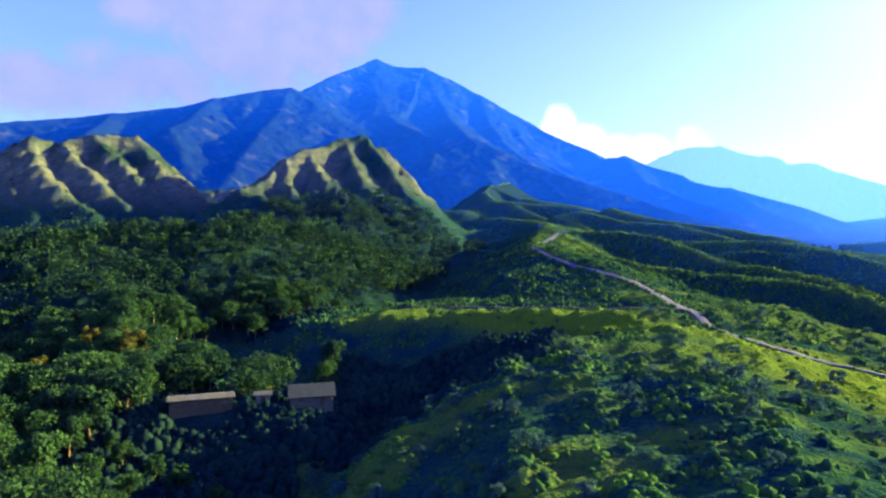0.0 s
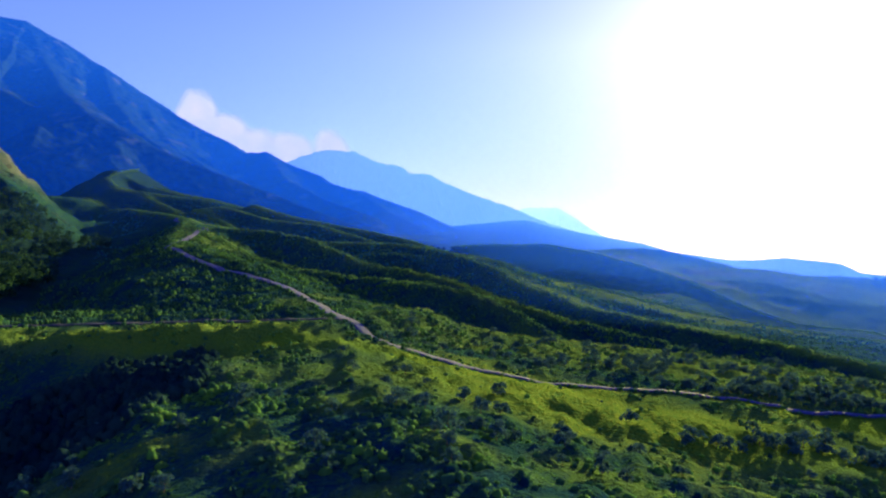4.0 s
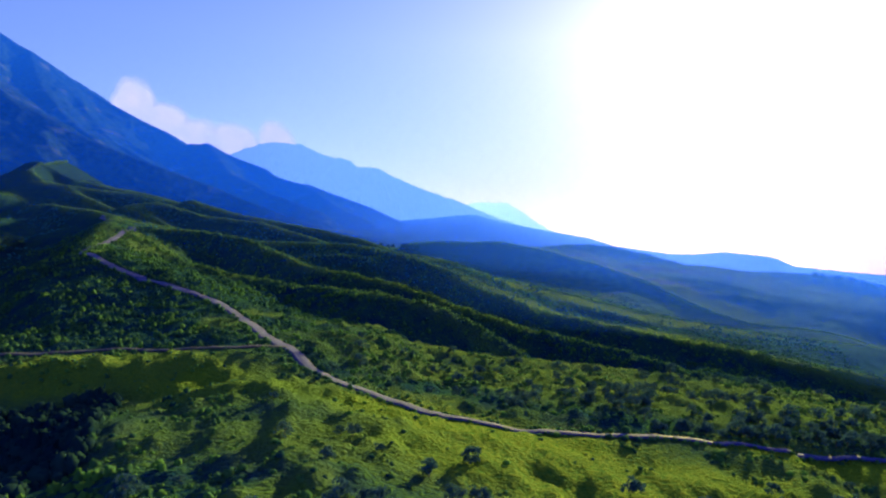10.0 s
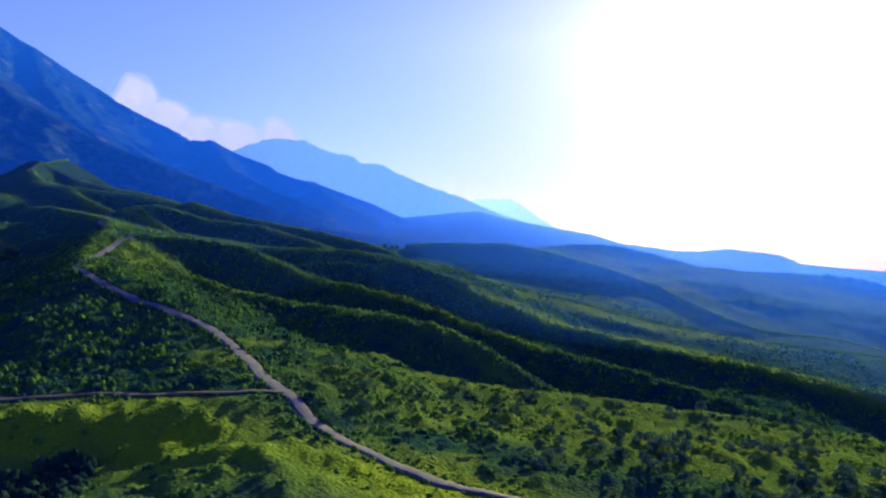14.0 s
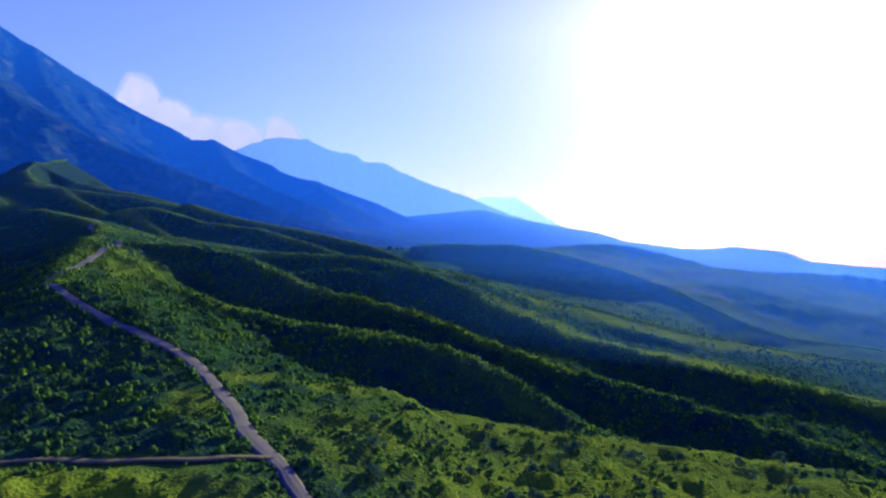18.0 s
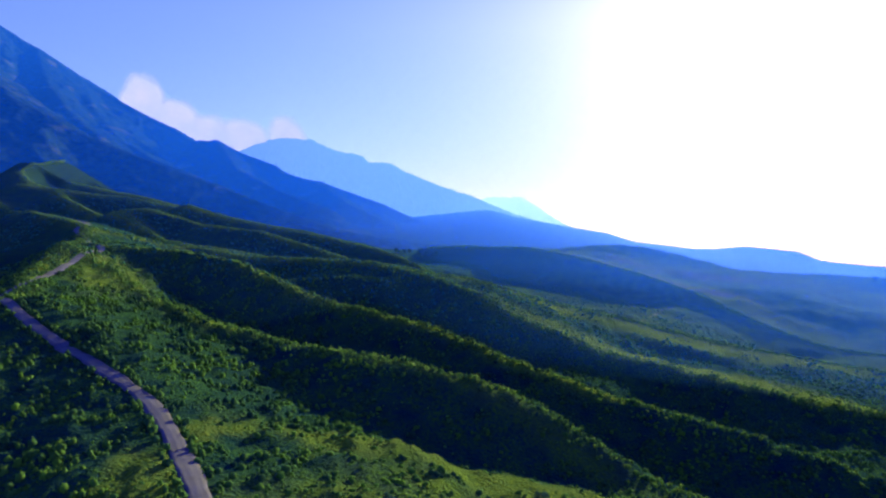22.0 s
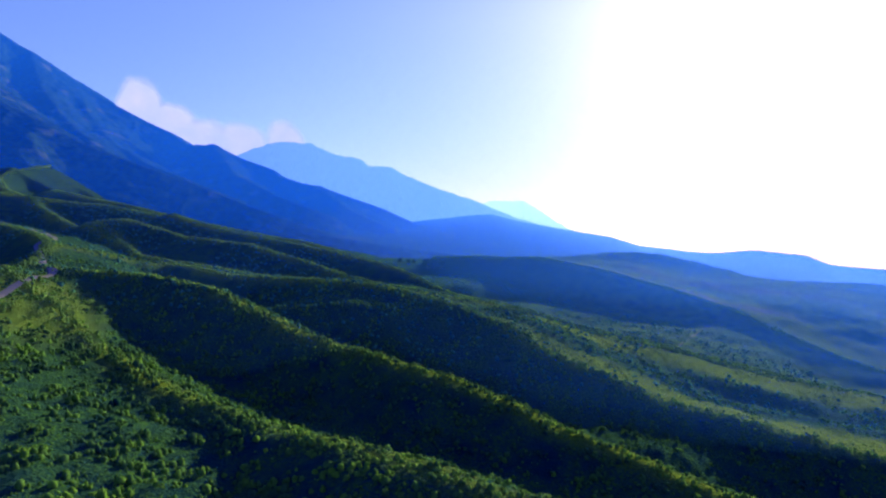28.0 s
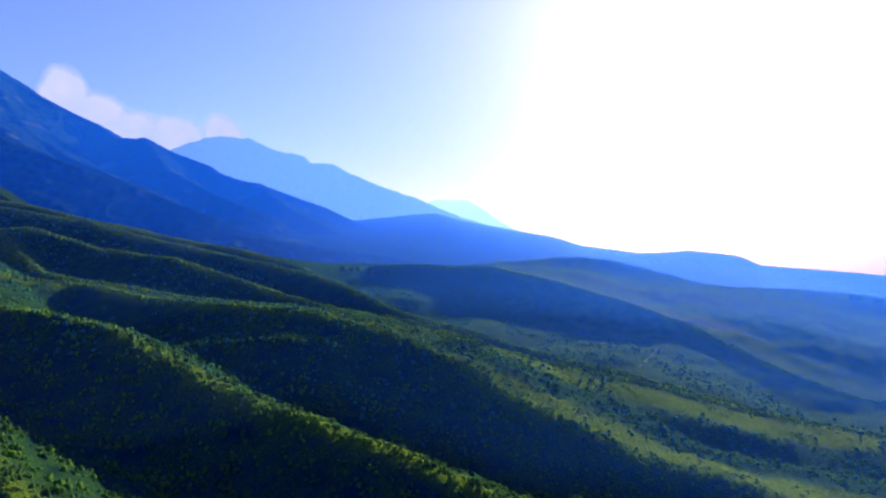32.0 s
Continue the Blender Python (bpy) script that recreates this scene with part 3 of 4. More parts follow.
def mountain(name, distance, profile, depth, spur, material, label, steep=1.0, relief=1.0, base=-150.0, slope=(0, 0)):
    """A far mountain: its skyline by azimuth and height, spurs running down its face."""
    az = np.arange(profile[0][0], profile[-1][0] + 0.01, 0.12)
    top = np.interp(az, [p[0] for p in profile], [p[1] for p in profile])
    down = np.concatenate([[-0.25, -0.1], np.linspace(0, 1, 70)])
    s, a = np.meshgrid(down, az, indexing="ij")
    h = np.interp(a, az, top)
    arc = np.radians(a) * distance
    ss = np.clip(s, 0, 1)
    r0 = distance - depth
    crease = 1 - np.abs(rough(arc + 60 * rough(arc, s * depth, 300, 2), s * depth * 0.35, spur, 4))
    r = distance - depth * s + 0.25 * relief * depth * (crease - 0.6) * np.sin(np.pi * ss) ** 0.7
    base = np.minimum(base + slope[0] * r0 * np.sin(np.radians(a)) + slope[1] * r0 * np.cos(np.radians(a)), h - 30)
    z = base + (h - base) * np.where(s < 0, 1 + 2 * s, (1 - ss) ** steep)
    z = z + relief * spur * 0.28 * (crease - 0.65) * np.sin(np.pi * np.clip(ss * 1.05, 0, 1)) ** 0.6
    z = z + 0.018 * relief * spur * rough(arc, s * 900, 30, 3) * (s >= 0)
    me = sheet_mesh(name, r * np.sin(np.radians(a)), r * np.cos(np.radians(a)), z)
    me.materials.append(material)
    me.flip_normals()
    return tagged(new(name, me), label, "mountain", kind="structure")


FOREST_D, FOREST_L = (0.008, 0.020, 0.026), (0.016, 0.034, 0.040)
# The volcano and all that hangs on it, as one piece of land: its crests, the slope of their flanks, the roundness of their backs.
MASSIF = [
    ([(-2167, 380, 388), (-2382, 760, 516), (-2422, 945, 568), (-2443, 1151, 623), (-2471, 1420, 707), (-2447, 1647, 794), (-2443, 1826, 862), (-2432, 2002, 906), (-2511, 2141, 932), (-2819, 2695, 1217), (-2930, 3147, 1435)], 0.6, 0.62, 20),
    ([(-2930, 3147, 1435), (-2830, 3238, 1395), (-2680, 3363, 1385), (-2495, 3440, 1288), (-2309, 3508, 1163), (-2124, 3565, 1013), (-1892, 3524, 893), (-1692, 3514, 785), (-1544, 3472, 717), (-1392, 3320, 622), (-1160, 3090, 578),
      (-1013, 3036, 509), (-850, 2981, 448), (-807, 2941, 411), (-622, 2884, 357), (-487, 2859, 310), (-335, 2780, 257), (-179, 2644, 183), (-64, 2499, 130), (50, 2299, 85)], 0.6, 0.6, 12),
    ([(-2696, 2818, 1082), (-2041, 2334, 748), (-1541, 1968, 552), (-1179, 1738, 459), (-1017, 1722, 383), (-825, 1711, 308), (-612, 1693, 229), (-474, 1633, 179), (-327, 1566, 128)], 0.5, 0.5, 20),
    ([(-2432, 2002, 906), (-2121, 1671, 667), (-1922, 1437, 540), (-1713, 1215, 408), (-1452, 977, 272)], 0.55, 0.55, 15),
    ([(-2448, 1591, 772), (-2213, 1365, 647), (-2003, 1131, 514), (-1632, 972, 334)], 0.55, 0.55, 15),
    ([(-2930, 3147, 1435), (-2527, 2838, 1059), (-2260, 2404, 806), (-2024, 1934, 626), (-1617, 1492, 435)], 0.6, 0.6, 20),
    ([(-2680, 3363, 1385), (-2375, 3093, 1088), (-1938, 2671, 793), (-1179, 1738, 459)], 0.6, 0.6, 20),
    ([(-2124, 3565, 1013), (-1787, 3125, 754), (-1397, 2655, 514), (-967, 2197, 343), (-712, 1869, 257)], 0.55, 0.55, 20),
    ([(-1160, 3090, 578), (-908, 2649, 393), (-650, 2310, 274), (-408, 1958, 190)], 0.55, 0.55, 20),
    ([(-2443, 1151, 623), (-2101, 936, 494), (-1761, 714, 360)], 0.55, 0.55, 15),
    ([(-622, 2884, 357), (-438, 2461, 240), (-252, 2085, 161)], 0.5, 0.5, 20),
    ([(-2309, 3508, 1163), (-2001, 3112, 879), (-1536, 2577, 594), (-1155, 2104, 424)], 0.6, 0.6, 20),
]


def massif_height(x, y):
    """Height of the volcano's slopes: its crests over a foot that rises away from the hills."""
    far = np.hypot(x, y)
    wx, wy = x + 40 * rough(x, y, 380, 3), y + 40 * rough(y + 900, x, 380, 3)
    foot = np.interp(far, [1100, 1400, 2200, 3500, 4700], [60, 110, 190, 330, 330]) * np.interp(np.arctan2(x, y), [-1.2, -0.5, -0.15, 0.2], [1.25, 1.1, 0.7, 0.1])
    near = np.full(x.shape, 1e9)
    peak, rises = foot, [foot]
    for line, left, right, back in MASSIF:
        h, d = crest_height(0.35 * x + 0.65 * wx, 0.35 * y + 0.65 * wy, line, left, right, back, 9e3, 9e3)
        on_line = crest_height(x, y, line, left, right, back, 9e3, 9e3)[0]
        h = np.where(d < 120, on_line + (h - on_line) * np.clip(d / 120, 0, 1), h)
        rises.append(h)
        peak, near = np.maximum(peak, h), np.minimum(near, d)
    total = sum(np.exp(np.maximum((h - peak) / 9.0, -60)) for h in rises)
    z = peak + 9.0 * np.log(total)
    side = np.clip(near / 130, 0.0, 1)
    z = z - side * (46 * np.abs(rough(wx, wy, 230, 3)) - 20) - np.clip(near / 40, 0.1, 1) * 9 * np.abs(rough(x, y, 60, 3))
    return z - 160 * np.clip((1350 - far) / 200, 0, 1)


mr, mw = np.meshgrid(np.geomspace(1180, 4650, 300), np.radians(np.arange(-88, 14, 0.11)), indexing="ij")
mgx, mgy = mr * np.sin(mw), mr * np.cos(mw)
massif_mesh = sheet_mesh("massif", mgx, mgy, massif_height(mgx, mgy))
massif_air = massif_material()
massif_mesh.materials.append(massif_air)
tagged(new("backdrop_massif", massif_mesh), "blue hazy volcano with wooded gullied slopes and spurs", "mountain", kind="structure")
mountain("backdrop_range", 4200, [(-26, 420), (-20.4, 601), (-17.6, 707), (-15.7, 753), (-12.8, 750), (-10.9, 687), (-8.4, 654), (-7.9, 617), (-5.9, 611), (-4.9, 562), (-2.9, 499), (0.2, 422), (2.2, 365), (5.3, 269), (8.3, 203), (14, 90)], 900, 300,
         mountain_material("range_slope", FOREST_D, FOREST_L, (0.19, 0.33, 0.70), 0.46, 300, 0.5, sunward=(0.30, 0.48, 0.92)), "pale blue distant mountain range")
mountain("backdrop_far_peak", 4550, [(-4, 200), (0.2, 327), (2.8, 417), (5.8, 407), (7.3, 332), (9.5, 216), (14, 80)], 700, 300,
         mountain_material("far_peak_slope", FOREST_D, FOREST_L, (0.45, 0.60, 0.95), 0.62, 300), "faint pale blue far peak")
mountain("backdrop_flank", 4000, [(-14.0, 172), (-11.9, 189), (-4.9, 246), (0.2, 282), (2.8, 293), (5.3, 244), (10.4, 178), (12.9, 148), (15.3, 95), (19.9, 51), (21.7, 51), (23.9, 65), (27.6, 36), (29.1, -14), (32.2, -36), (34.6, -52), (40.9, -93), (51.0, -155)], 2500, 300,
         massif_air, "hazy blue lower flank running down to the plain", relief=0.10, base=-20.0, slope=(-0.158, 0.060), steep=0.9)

# ---- the tracks ----
def ribbon(name, line, width, material, label, lift=0.12, crown=0.08):
    p = eased(line, 1.6)
    d = np.gradient(p, axis=0)
    d /= np.hypot(d[:, 0], d[:, 1])[:, None]
    across = np.linspace(-0.5, 0.5, 9)
    wide = width * np.interp(p[:, 0], [-60, -30, 0, 60], [0.95, 0.66, 0.42, 0.36]) * (1 + 0.10 * np.sin(np.arange(len(p)) * 0.37) + 0.07 * np.sin(np.arange(len(p)) * 1.3))
    x = p[:, :1] - d[:, 1:] * across * wide[:, None]
    y = p[:, 1:] + d[:, :1] * across * wide[:, None]
    z = ground_height(np.repeat(p[:, :1], 9, 1), np.repeat(p[:, 1:], 9, 1)) * 0.6 + ground_height(x, y) * 0.4
    rut = crown * (np.cos(across * 4 * np.pi) * 0.5)
    edge = np.where(np.abs(across) > 0.45, -0.35, 0.0)
    me = sheet_mesh(name, x, y, z + lift + rut[None] + edge[None])
    me.materials.append(material)
    me.flip_normals()
    return tagged(new(name, me), label, "road", kind="structure")


def gravel_material():
    m, n, l, b = nodes_of("gravel")
    fine, mid = noise_of(n, l, 6, 6), noise_of(n, l, 0.5, 4)
    col = mix_colour(n, l, ramp_of(n, l, fine, 0.3, 0.7), (0.021, 0.020, 0.120), (0.042, 0.038, 0.200))
    col = mix_colour(n, l, ramp_of(n, l, mid, 0.45, 0.75, 0, 0.7), col, (0.020, 0.018, 0.090))
    l.new(col, b.inputs["Base Color"])
    b.inputs["Roughness"].default_value = 0.9
    bump_of(n, l, fine, 0.6, 0.08, b)
    return m


gravel = gravel_material()
ribbon("road", TRACK, 3.9, gravel, "pale grey gravel track with worn wheel ruts")
ribbon("road_lane", LANE, 1.9, plain_material("dark_soil", (0.018, 0.016, 0.040), (0.045, 0.040, 0.075), 3), "narrow dark earth lane through the grass")
ribbon("road_footpath", TABLE_PATH, 1.1, gravel, "pale footpath climbing to the tableland edge", lift=0.3)

# ---- grass tufts and low scrub ----
def soup(name, tri, material):
    """A mesh of loose triangles, from an array of n x 3 x 3."""
    n = len(tri)
    me = bpy.data.meshes.new(name)
    me.vertices.add(3 * n), me.loops.add(3 * n), me.polygons.add(n)
    me.vertices.foreach_set("co", tri.astype(np.float32).ravel())
    me.loops.foreach_set("vertex_index", np.arange(3 * n))
    me.polygons.foreach_set("loop_start", np.arange(0, 3 * n, 3))
    me.polygons.foreach_set("loop_total", np.full(n, 3))
    me.update(calc_edges=True)
    me.materials.append(material)
    return me


def spread(rng, x0, x1, y0, y1, count):
    return rng.uniform(x0, x1, count), rng.uniform(y0, y1, count)


def tufts(name, rng, x, y, size, height, material, sides=6, blades=4):
    """Rounded ragged mounds of grass and scrub, each with a few blades standing out of it."""
    n = len(x)
    z = ground_height(x, y)
    foot = np.stack([x, y, z], -1)
    turn = rng.uniform(0, 2 * np.pi, (n, 1)) + 2 * np.pi * np.arange(sides) / sides
    rings = []
    for out, up in ((0.52, -0.25), (0.46, 0.50), (0.22, 0.90)):
        r = size[:, None] * out * rng.uniform(0.5, 1.45, (n, sides))
        h = height[:, None] * (up + rng.uniform(-0.24, 0.24, (n, sides)))
        rings.append(np.stack([x[:, None] + r * np.cos(turn), y[:, None] + r * np.sin(turn), z[:, None] + h], -1))
    t = rng.uniform(0, 2 * np.pi, (n, blades))
    reach = size[:, None] * rng.uniform(0.05, 0.42, (n, blades))
    root = foot[:, None] + np.stack([reach * np.cos(t), reach * np.sin(t), height[:, None] * rng.uniform(0.2, 0.6, (n, blades))], -1)
    tip = root + np.stack([0.25 * size[:, None] * np.cos(t), 0.25 * size[:, None] * np.sin(t), height[:, None] * rng.uniform(0.35, 0.8, (n, blades))], -1)
    cross = rng.uniform(0, np.pi, (n, blades))
    wide = 0.09 * size[:, None] * rng.uniform(0.6, 1.4, (n, blades))
    side = np.stack([wide * np.cos(cross), wide * np.sin(cross), 0 * wide], -1)
    spikes = np.stack([root - side, root + side, tip], 2).reshape(n, -1, 3)
    co = np.concatenate([*rings, spikes], 1)
    step = co.shape[1]
    j = np.arange(sides)
    k = (j + 1) % sides
    one = np.concatenate([np.stack([q + j, q + k, q + sides + k, q + sides + j], -1) for q in (0, sides)])
    first = np.arange(n)[:, None] * step
    loops = [(first[:, :, None] + one[None]).reshape(-1, 4), first + 2 * sides + j[None], (first + 3 * sides + np.arange(3 * blades)[None]).reshape(-1, 3)]
    totals = np.concatenate([np.full(len(q), q.shape[1]) for q in loops])
    me = bpy.data.meshes.new(name)
    me.vertices.add(n * step), me.loops.add(int(totals.sum())), me.polygons.add(len(totals))
    me.vertices.foreach_set("co", co.reshape(-1, 3).ravel())
    me.loops.foreach_set("vertex_index", np.concatenate([q.ravel() for q in loops]))
    me.polygons.foreach_set("loop_start", np.cumsum(totals) - totals)
    me.polygons.foreach_set("loop_total", totals)
    me.update(calc_edges=True)
    me.polygons.foreach_set("use_smooth", np.ones(len(totals), bool))
    me.materials.append(material)
    return me


rng = np.random.default_rng(7)
# blue in the dark leaf tone stands in for sky-tinted shade
grass_leaf = leaf_material("grass_leaf", (0.006, 0.028, 0.075), (0.115, 0.225, 0.036), 0.50, 0.0, 0.10)
# spurs and near slopes: close scrub; open field: low grass with gaps
gx1, gy1 = spread(rng, -330, 230, 30, 540, 330000)
shelf = np.interp(gy1, [30, 100, 140, 190, 250, 300, 540], [-75, -90, -190, -200, -200, -225, -330])
keep = (gx1 > shelf) & (gx1 < 60 + 0.42 * gy1) & (np.hypot((gx1 + 98) / 26, (gy1 - 130) / 36) > 1)
gx1, gy1 = gx1[keep], gy1[keep]
open_field = cover_of(gx1, gy1, 0 * gx1)[0]
clumped = rough(gx1, gy1, 14, 3)
bushy = np.clip(0.5 + 2.2 * rough(gx1, gy1, 4.0, 2), 0.08, 1.25)
keep = rng.uniform(0, 1, len(gx1)) < bushy * np.clip(0.46 - 0.42 * open_field + 0.32 * clumped, 0.03, 1) * np.clip(1.5 - np.hypot(gx1 + 60, gy1 - 190) / 380, 0.3, 1)
gx1, gy1 = gx1[keep], gy1[keep]
# thick verges beside the track
verge = eased(TRACK, 0.55)
verge = verge[(verge[:, 1] < 420) & (verge[:, 0] < 120)]
out_by = rng.uniform(1.7, 3.4, len(verge)) * rng.choice([-1, 1], len(verge)) * np.interp(verge[:, 0], [-60, 0, 60], [1, 0.65, 0.55])
way = np.gradient(verge, axis=0)
way /= np.hypot(way[:, 0], way[:, 1])[:, None]
gx1 = np.concatenate([gx1, verge[:, 0] - way[:, 1] * out_by])
gy1 = np.concatenate([gy1, verge[:, 1] + way[:, 0] * out_by])
keep = track_distance(gx1, gy1) > np.interp(gx1, [-60, 0, 60], [1.8, 1.0, 0.9])
gx1, gy1 = gx1[keep], gy1[keep]
low = cover_of(gx1, gy1, 0 * gx1)[0]
size = (0.45 + 1.15 * rng.uniform(0, 1, len(gx1)) ** 2.0) * (1 - 0.35 * low)
tagged(new("grass_tufts", tufts("grass_tufts", rng, gx1, gy1, size, size * rng.uniform(0.36, 0.70, len(gx1)) * (1 - 0.3 * low) * (1 + 0.4 * np.clip((-50 - gx1) / 40, 0, 1) * np.clip((gy1 - 130) / 30, 0, 1)), grass_leaf)),
       "green tussock grass and low scrub covering the slopes", "grass", kind="stuff")

# coarse scrub on the farther spurs
fx1, fy1 = spread(rng, -520, 330, 430, 900, 16000)
keep = (rough(fx1, fy1, 30, 3) > -0.25) & (fx1 < 60 + 0.42 * fy1) & (fx1 > -0.68 * fy1) & (fx1 + 0.55 * (fy1 - 700) < 150)
fx1, fy1 = fx1[keep], fy1[keep]
keep = rng.uniform(0, 1, len(fx1)) > 0.85 * cover_of(fx1, fy1, 0 * fx1)[0]
fx1, fy1 = fx1[keep], fy1[keep]
size = rng.uniform(1.0, 2.2, len(fx1))
tagged(new("hillside_scrub", tufts("hillside_scrub", rng, fx1, fy1, size, size * rng.uniform(0.4, 0.7, len(fx1)), leaf_material("scrub_leaf", (0.014, 0.056, 0.130), (0.055, 0.145, 0.130), 0.3, 0.0, 0.3), 5, 2)),
       "low green scrub scattered over the farther spurs", "scrub", kind="stuff")

# scrub in the folds of the dry hills
hx, hy = spread(rng, -720, -330, 150, 570, 8000)
hz = ground_height(hx, hy)
keep = (hz > 84) & (rough(hx, hy, 28, 3) > -0.1)
hx, hy = hx[keep], hy[keep]
size = rng.uniform(0.9, 2.2, len(hx))
tagged(new("dry_hill_scrub", tufts("dry_hill_scrub", rng, hx, hy, size, size * rng.uniform(0.35, 0.7, len(hx)), leaf_material("hill_leaf", (0.014, 0.036, 0.065), (0.070, 0.092, 0.070), 0.3), 5, 2)),
       "grey-green scrub scattered over the dry hills", "scrub", kind="stuff")

# scrub along the far crests, its leaf colour brightened to paint sunlit rims
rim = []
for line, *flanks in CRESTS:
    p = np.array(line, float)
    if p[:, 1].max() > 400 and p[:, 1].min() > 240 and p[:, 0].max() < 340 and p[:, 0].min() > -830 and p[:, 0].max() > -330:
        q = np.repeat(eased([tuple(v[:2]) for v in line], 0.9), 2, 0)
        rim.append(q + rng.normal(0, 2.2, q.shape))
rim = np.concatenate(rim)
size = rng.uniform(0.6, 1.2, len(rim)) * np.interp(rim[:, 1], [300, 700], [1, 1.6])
tagged(new("crest_scrub", tufts("crest_scrub", rng, rim[:, 0], rim[:, 1], size, size * rng.uniform(0.5, 0.8, len(rim)), leaf_material("sunlit_crest_leaf", (0.060, 0.120, 0.070), (0.180, 0.300, 0.070), 0.55, 0.0, 0.1), 5, 6)),
       "green scrub along the far ridge crests, brightened as if sunlit", "scrub", kind="stuff")

# scrub that fills the gully beside the farm, leaf colour darkened to paint shade
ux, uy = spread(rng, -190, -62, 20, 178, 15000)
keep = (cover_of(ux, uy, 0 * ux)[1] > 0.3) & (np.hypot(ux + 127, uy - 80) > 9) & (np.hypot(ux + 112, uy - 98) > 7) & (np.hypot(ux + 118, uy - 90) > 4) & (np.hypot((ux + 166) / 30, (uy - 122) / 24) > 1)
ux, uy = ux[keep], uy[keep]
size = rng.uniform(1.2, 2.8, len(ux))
tagged(new("gully_scrub", tufts("gully_scrub", rng, ux, uy, size, size * rng.uniform(0.5, 0.9, len(ux)), leaf_material("shaded_gully_leaf", (0.002, 0.009, 0.034), (0.022, 0.046, 0.050), 0.25, 0.0, 0.0), 6, 3)),
       "dense scrub in the gully, coloured dark to look shaded", "scrub", kind="stuff")

# ---- shrubs and trees ----
def part(name, me, parent, label=""):
    ob = new(name, me)
    ob.parent = parent
    if label:
        ob["label"] = label
    return ob


def leaf_cards(rng, centres, radii, count, size):
    """Small leaf clumps on and in a set of rounded masses: pairs of triangles facing every way."""
    pick = rng.choice(len(centres), count, p=radii ** 2 / np.sum(radii ** 2))
    d = rng.normal(0, 1, (count, 3))
    d /= np.linalg.norm(d, axis=1)[:, None]
    d[:, 2] = np.where(d[:, 2] < -0.35, -d[:, 2], d[:, 2])
    c = centres[pick] + d * (radii[pick] * rng.uniform(0.75, 1.12, count))[:, None]
    n = d + rng.normal(0, 0.55, (count, 3))
    n /= np.linalg.norm(n, axis=1)[:, None]
    u = np.cross(n, rng.normal(0, 1, (count, 3)))
    u /= np.linalg.norm(u, axis=1)[:, None]
    v = np.cross(n, u)
    s = size * rng.uniform(0.6, 1.35, (count, 1))
    u, v = u * s, v * s * rng.uniform(0.5, 0.9, (count, 1))
    bend = n * s * 0.25
    return np.concatenate([np.stack([c - u - bend, c + v, c + u - bend], 1), np.stack([c - u - bend, c + u - bend, c - v], 1)])


def masses(rng, width, height, base, count):
    """Centres and radii of the leafy masses of a crown with an uneven outline."""
    a, t = rng.uniform(0, 2 * np.pi, count), rng.uniform(0, 1, count)
    reach = width * 0.5 * np.sqrt(rng.uniform(0.05, 1, count)) * (1 - 0.45 * t)
    c = np.stack([reach * np.cos(a), reach * np.sin(a), base + (height - base) * (0.15 + 0.7 * t)], -1)
    return c, width * rng.uniform(0.13, 0.26, count)


def tapered(points, radii, sides=6):
    """A limb: rings of shrinking size along a line."""
    verts, faces = [], []
    for k, (p, r) in enumerate(zip(points, radii)):
        for j in range(sides):
            a = 2 * math.pi * j / sides
            verts.append((p[0] + r * math.cos(a), p[1] + r * math.sin(a), p[2]))
        if k:
            for j in range(sides):
                q = (j + 1) % sides
                faces.append(((k - 1) * sides + j, (k - 1) * sides + q, k * sides + q, k * sides + j))
    return verts, faces


def limbs_mesh(name, rng, height, thick, limbs, spread_by, material):
    verts, faces = [], []
    def add(points, radii):
        v, f = tapered(points, radii)
        k = len(verts)
        verts.extend(v)
        faces.extend(tuple(i + k for i in q) for q in f)
    sway = rng.normal(0, 0.04 * height, (5, 2))
    stem = [(sway[k][0] * k / 4, sway[k][1] * k / 4, -0.6 + (height * 0.8 + 0.6) * k / 4) for k in range(5)]
    add(stem, [thick * (1.15 - 0.22 * k) for k in range(5)])
    for k in range(limbs):
        s = stem[1 + k % 3]
        a = 2.4 * k + rng.uniform(0, 1)
        r = spread_by * rng.uniform(0.5, 0.9)
        add([s, (s[0] + 0.5 * r * math.cos(a), s[1] + 0.5 * r * math.sin(a), s[2] + 0.14 * height), (s[0] + r * math.cos(a), s[1] + r * math.sin(a), s[2] + 0.2 * height)],
            [thick * 0.5, thick * 0.35, thick * 0.12])
    me = bpy.data.meshes.new(name)
    me.from_pydata(verts, [], faces)
    me.materials.append(material)
    return me


bark = plain_material("bark", (0.06, 0.045, 0.035), (0.16, 0.125, 0.10), 2.5)
shrub_leaf = leaf_material("shrub_leaf", (0.016, 0.044, 0.105), (0.070, 0.120, 0.120), 0.35, 0.5, 0.25)
# dark leaf tone is set navy, a shade tint put into the colour
tree_leaf = leaf_material("tree_leaf", (0.003, 0.013, 0.040), (0.060, 0.122, 0.032), 0.3, 0.6)
rust_leaf = leaf_material("rust_leaf", (0.050, 0.065, 0.018), (0.14, 0.12, 0.028), 0.3, 0.3)


def plant(name, rng, width, height, base, lumps_in, leaves, leaf, thick, limbs, material, label, category, group):
    top = new(name)
    top.empty_display_size = 0.3
    c, r = masses(rng, width, height, base, lumps_in)
    part("trunk" if category == "tree" else "stems", limbs_mesh("trunk", rng, height, thick, limbs, width * 0.4, bark), top, "brown bark")
    part("crown" if category == "tree" else "foliage", soup("crown", leaf_cards(rng, c, r, leaves, leaf), material), top)
    return tagged(top, label, category, group)


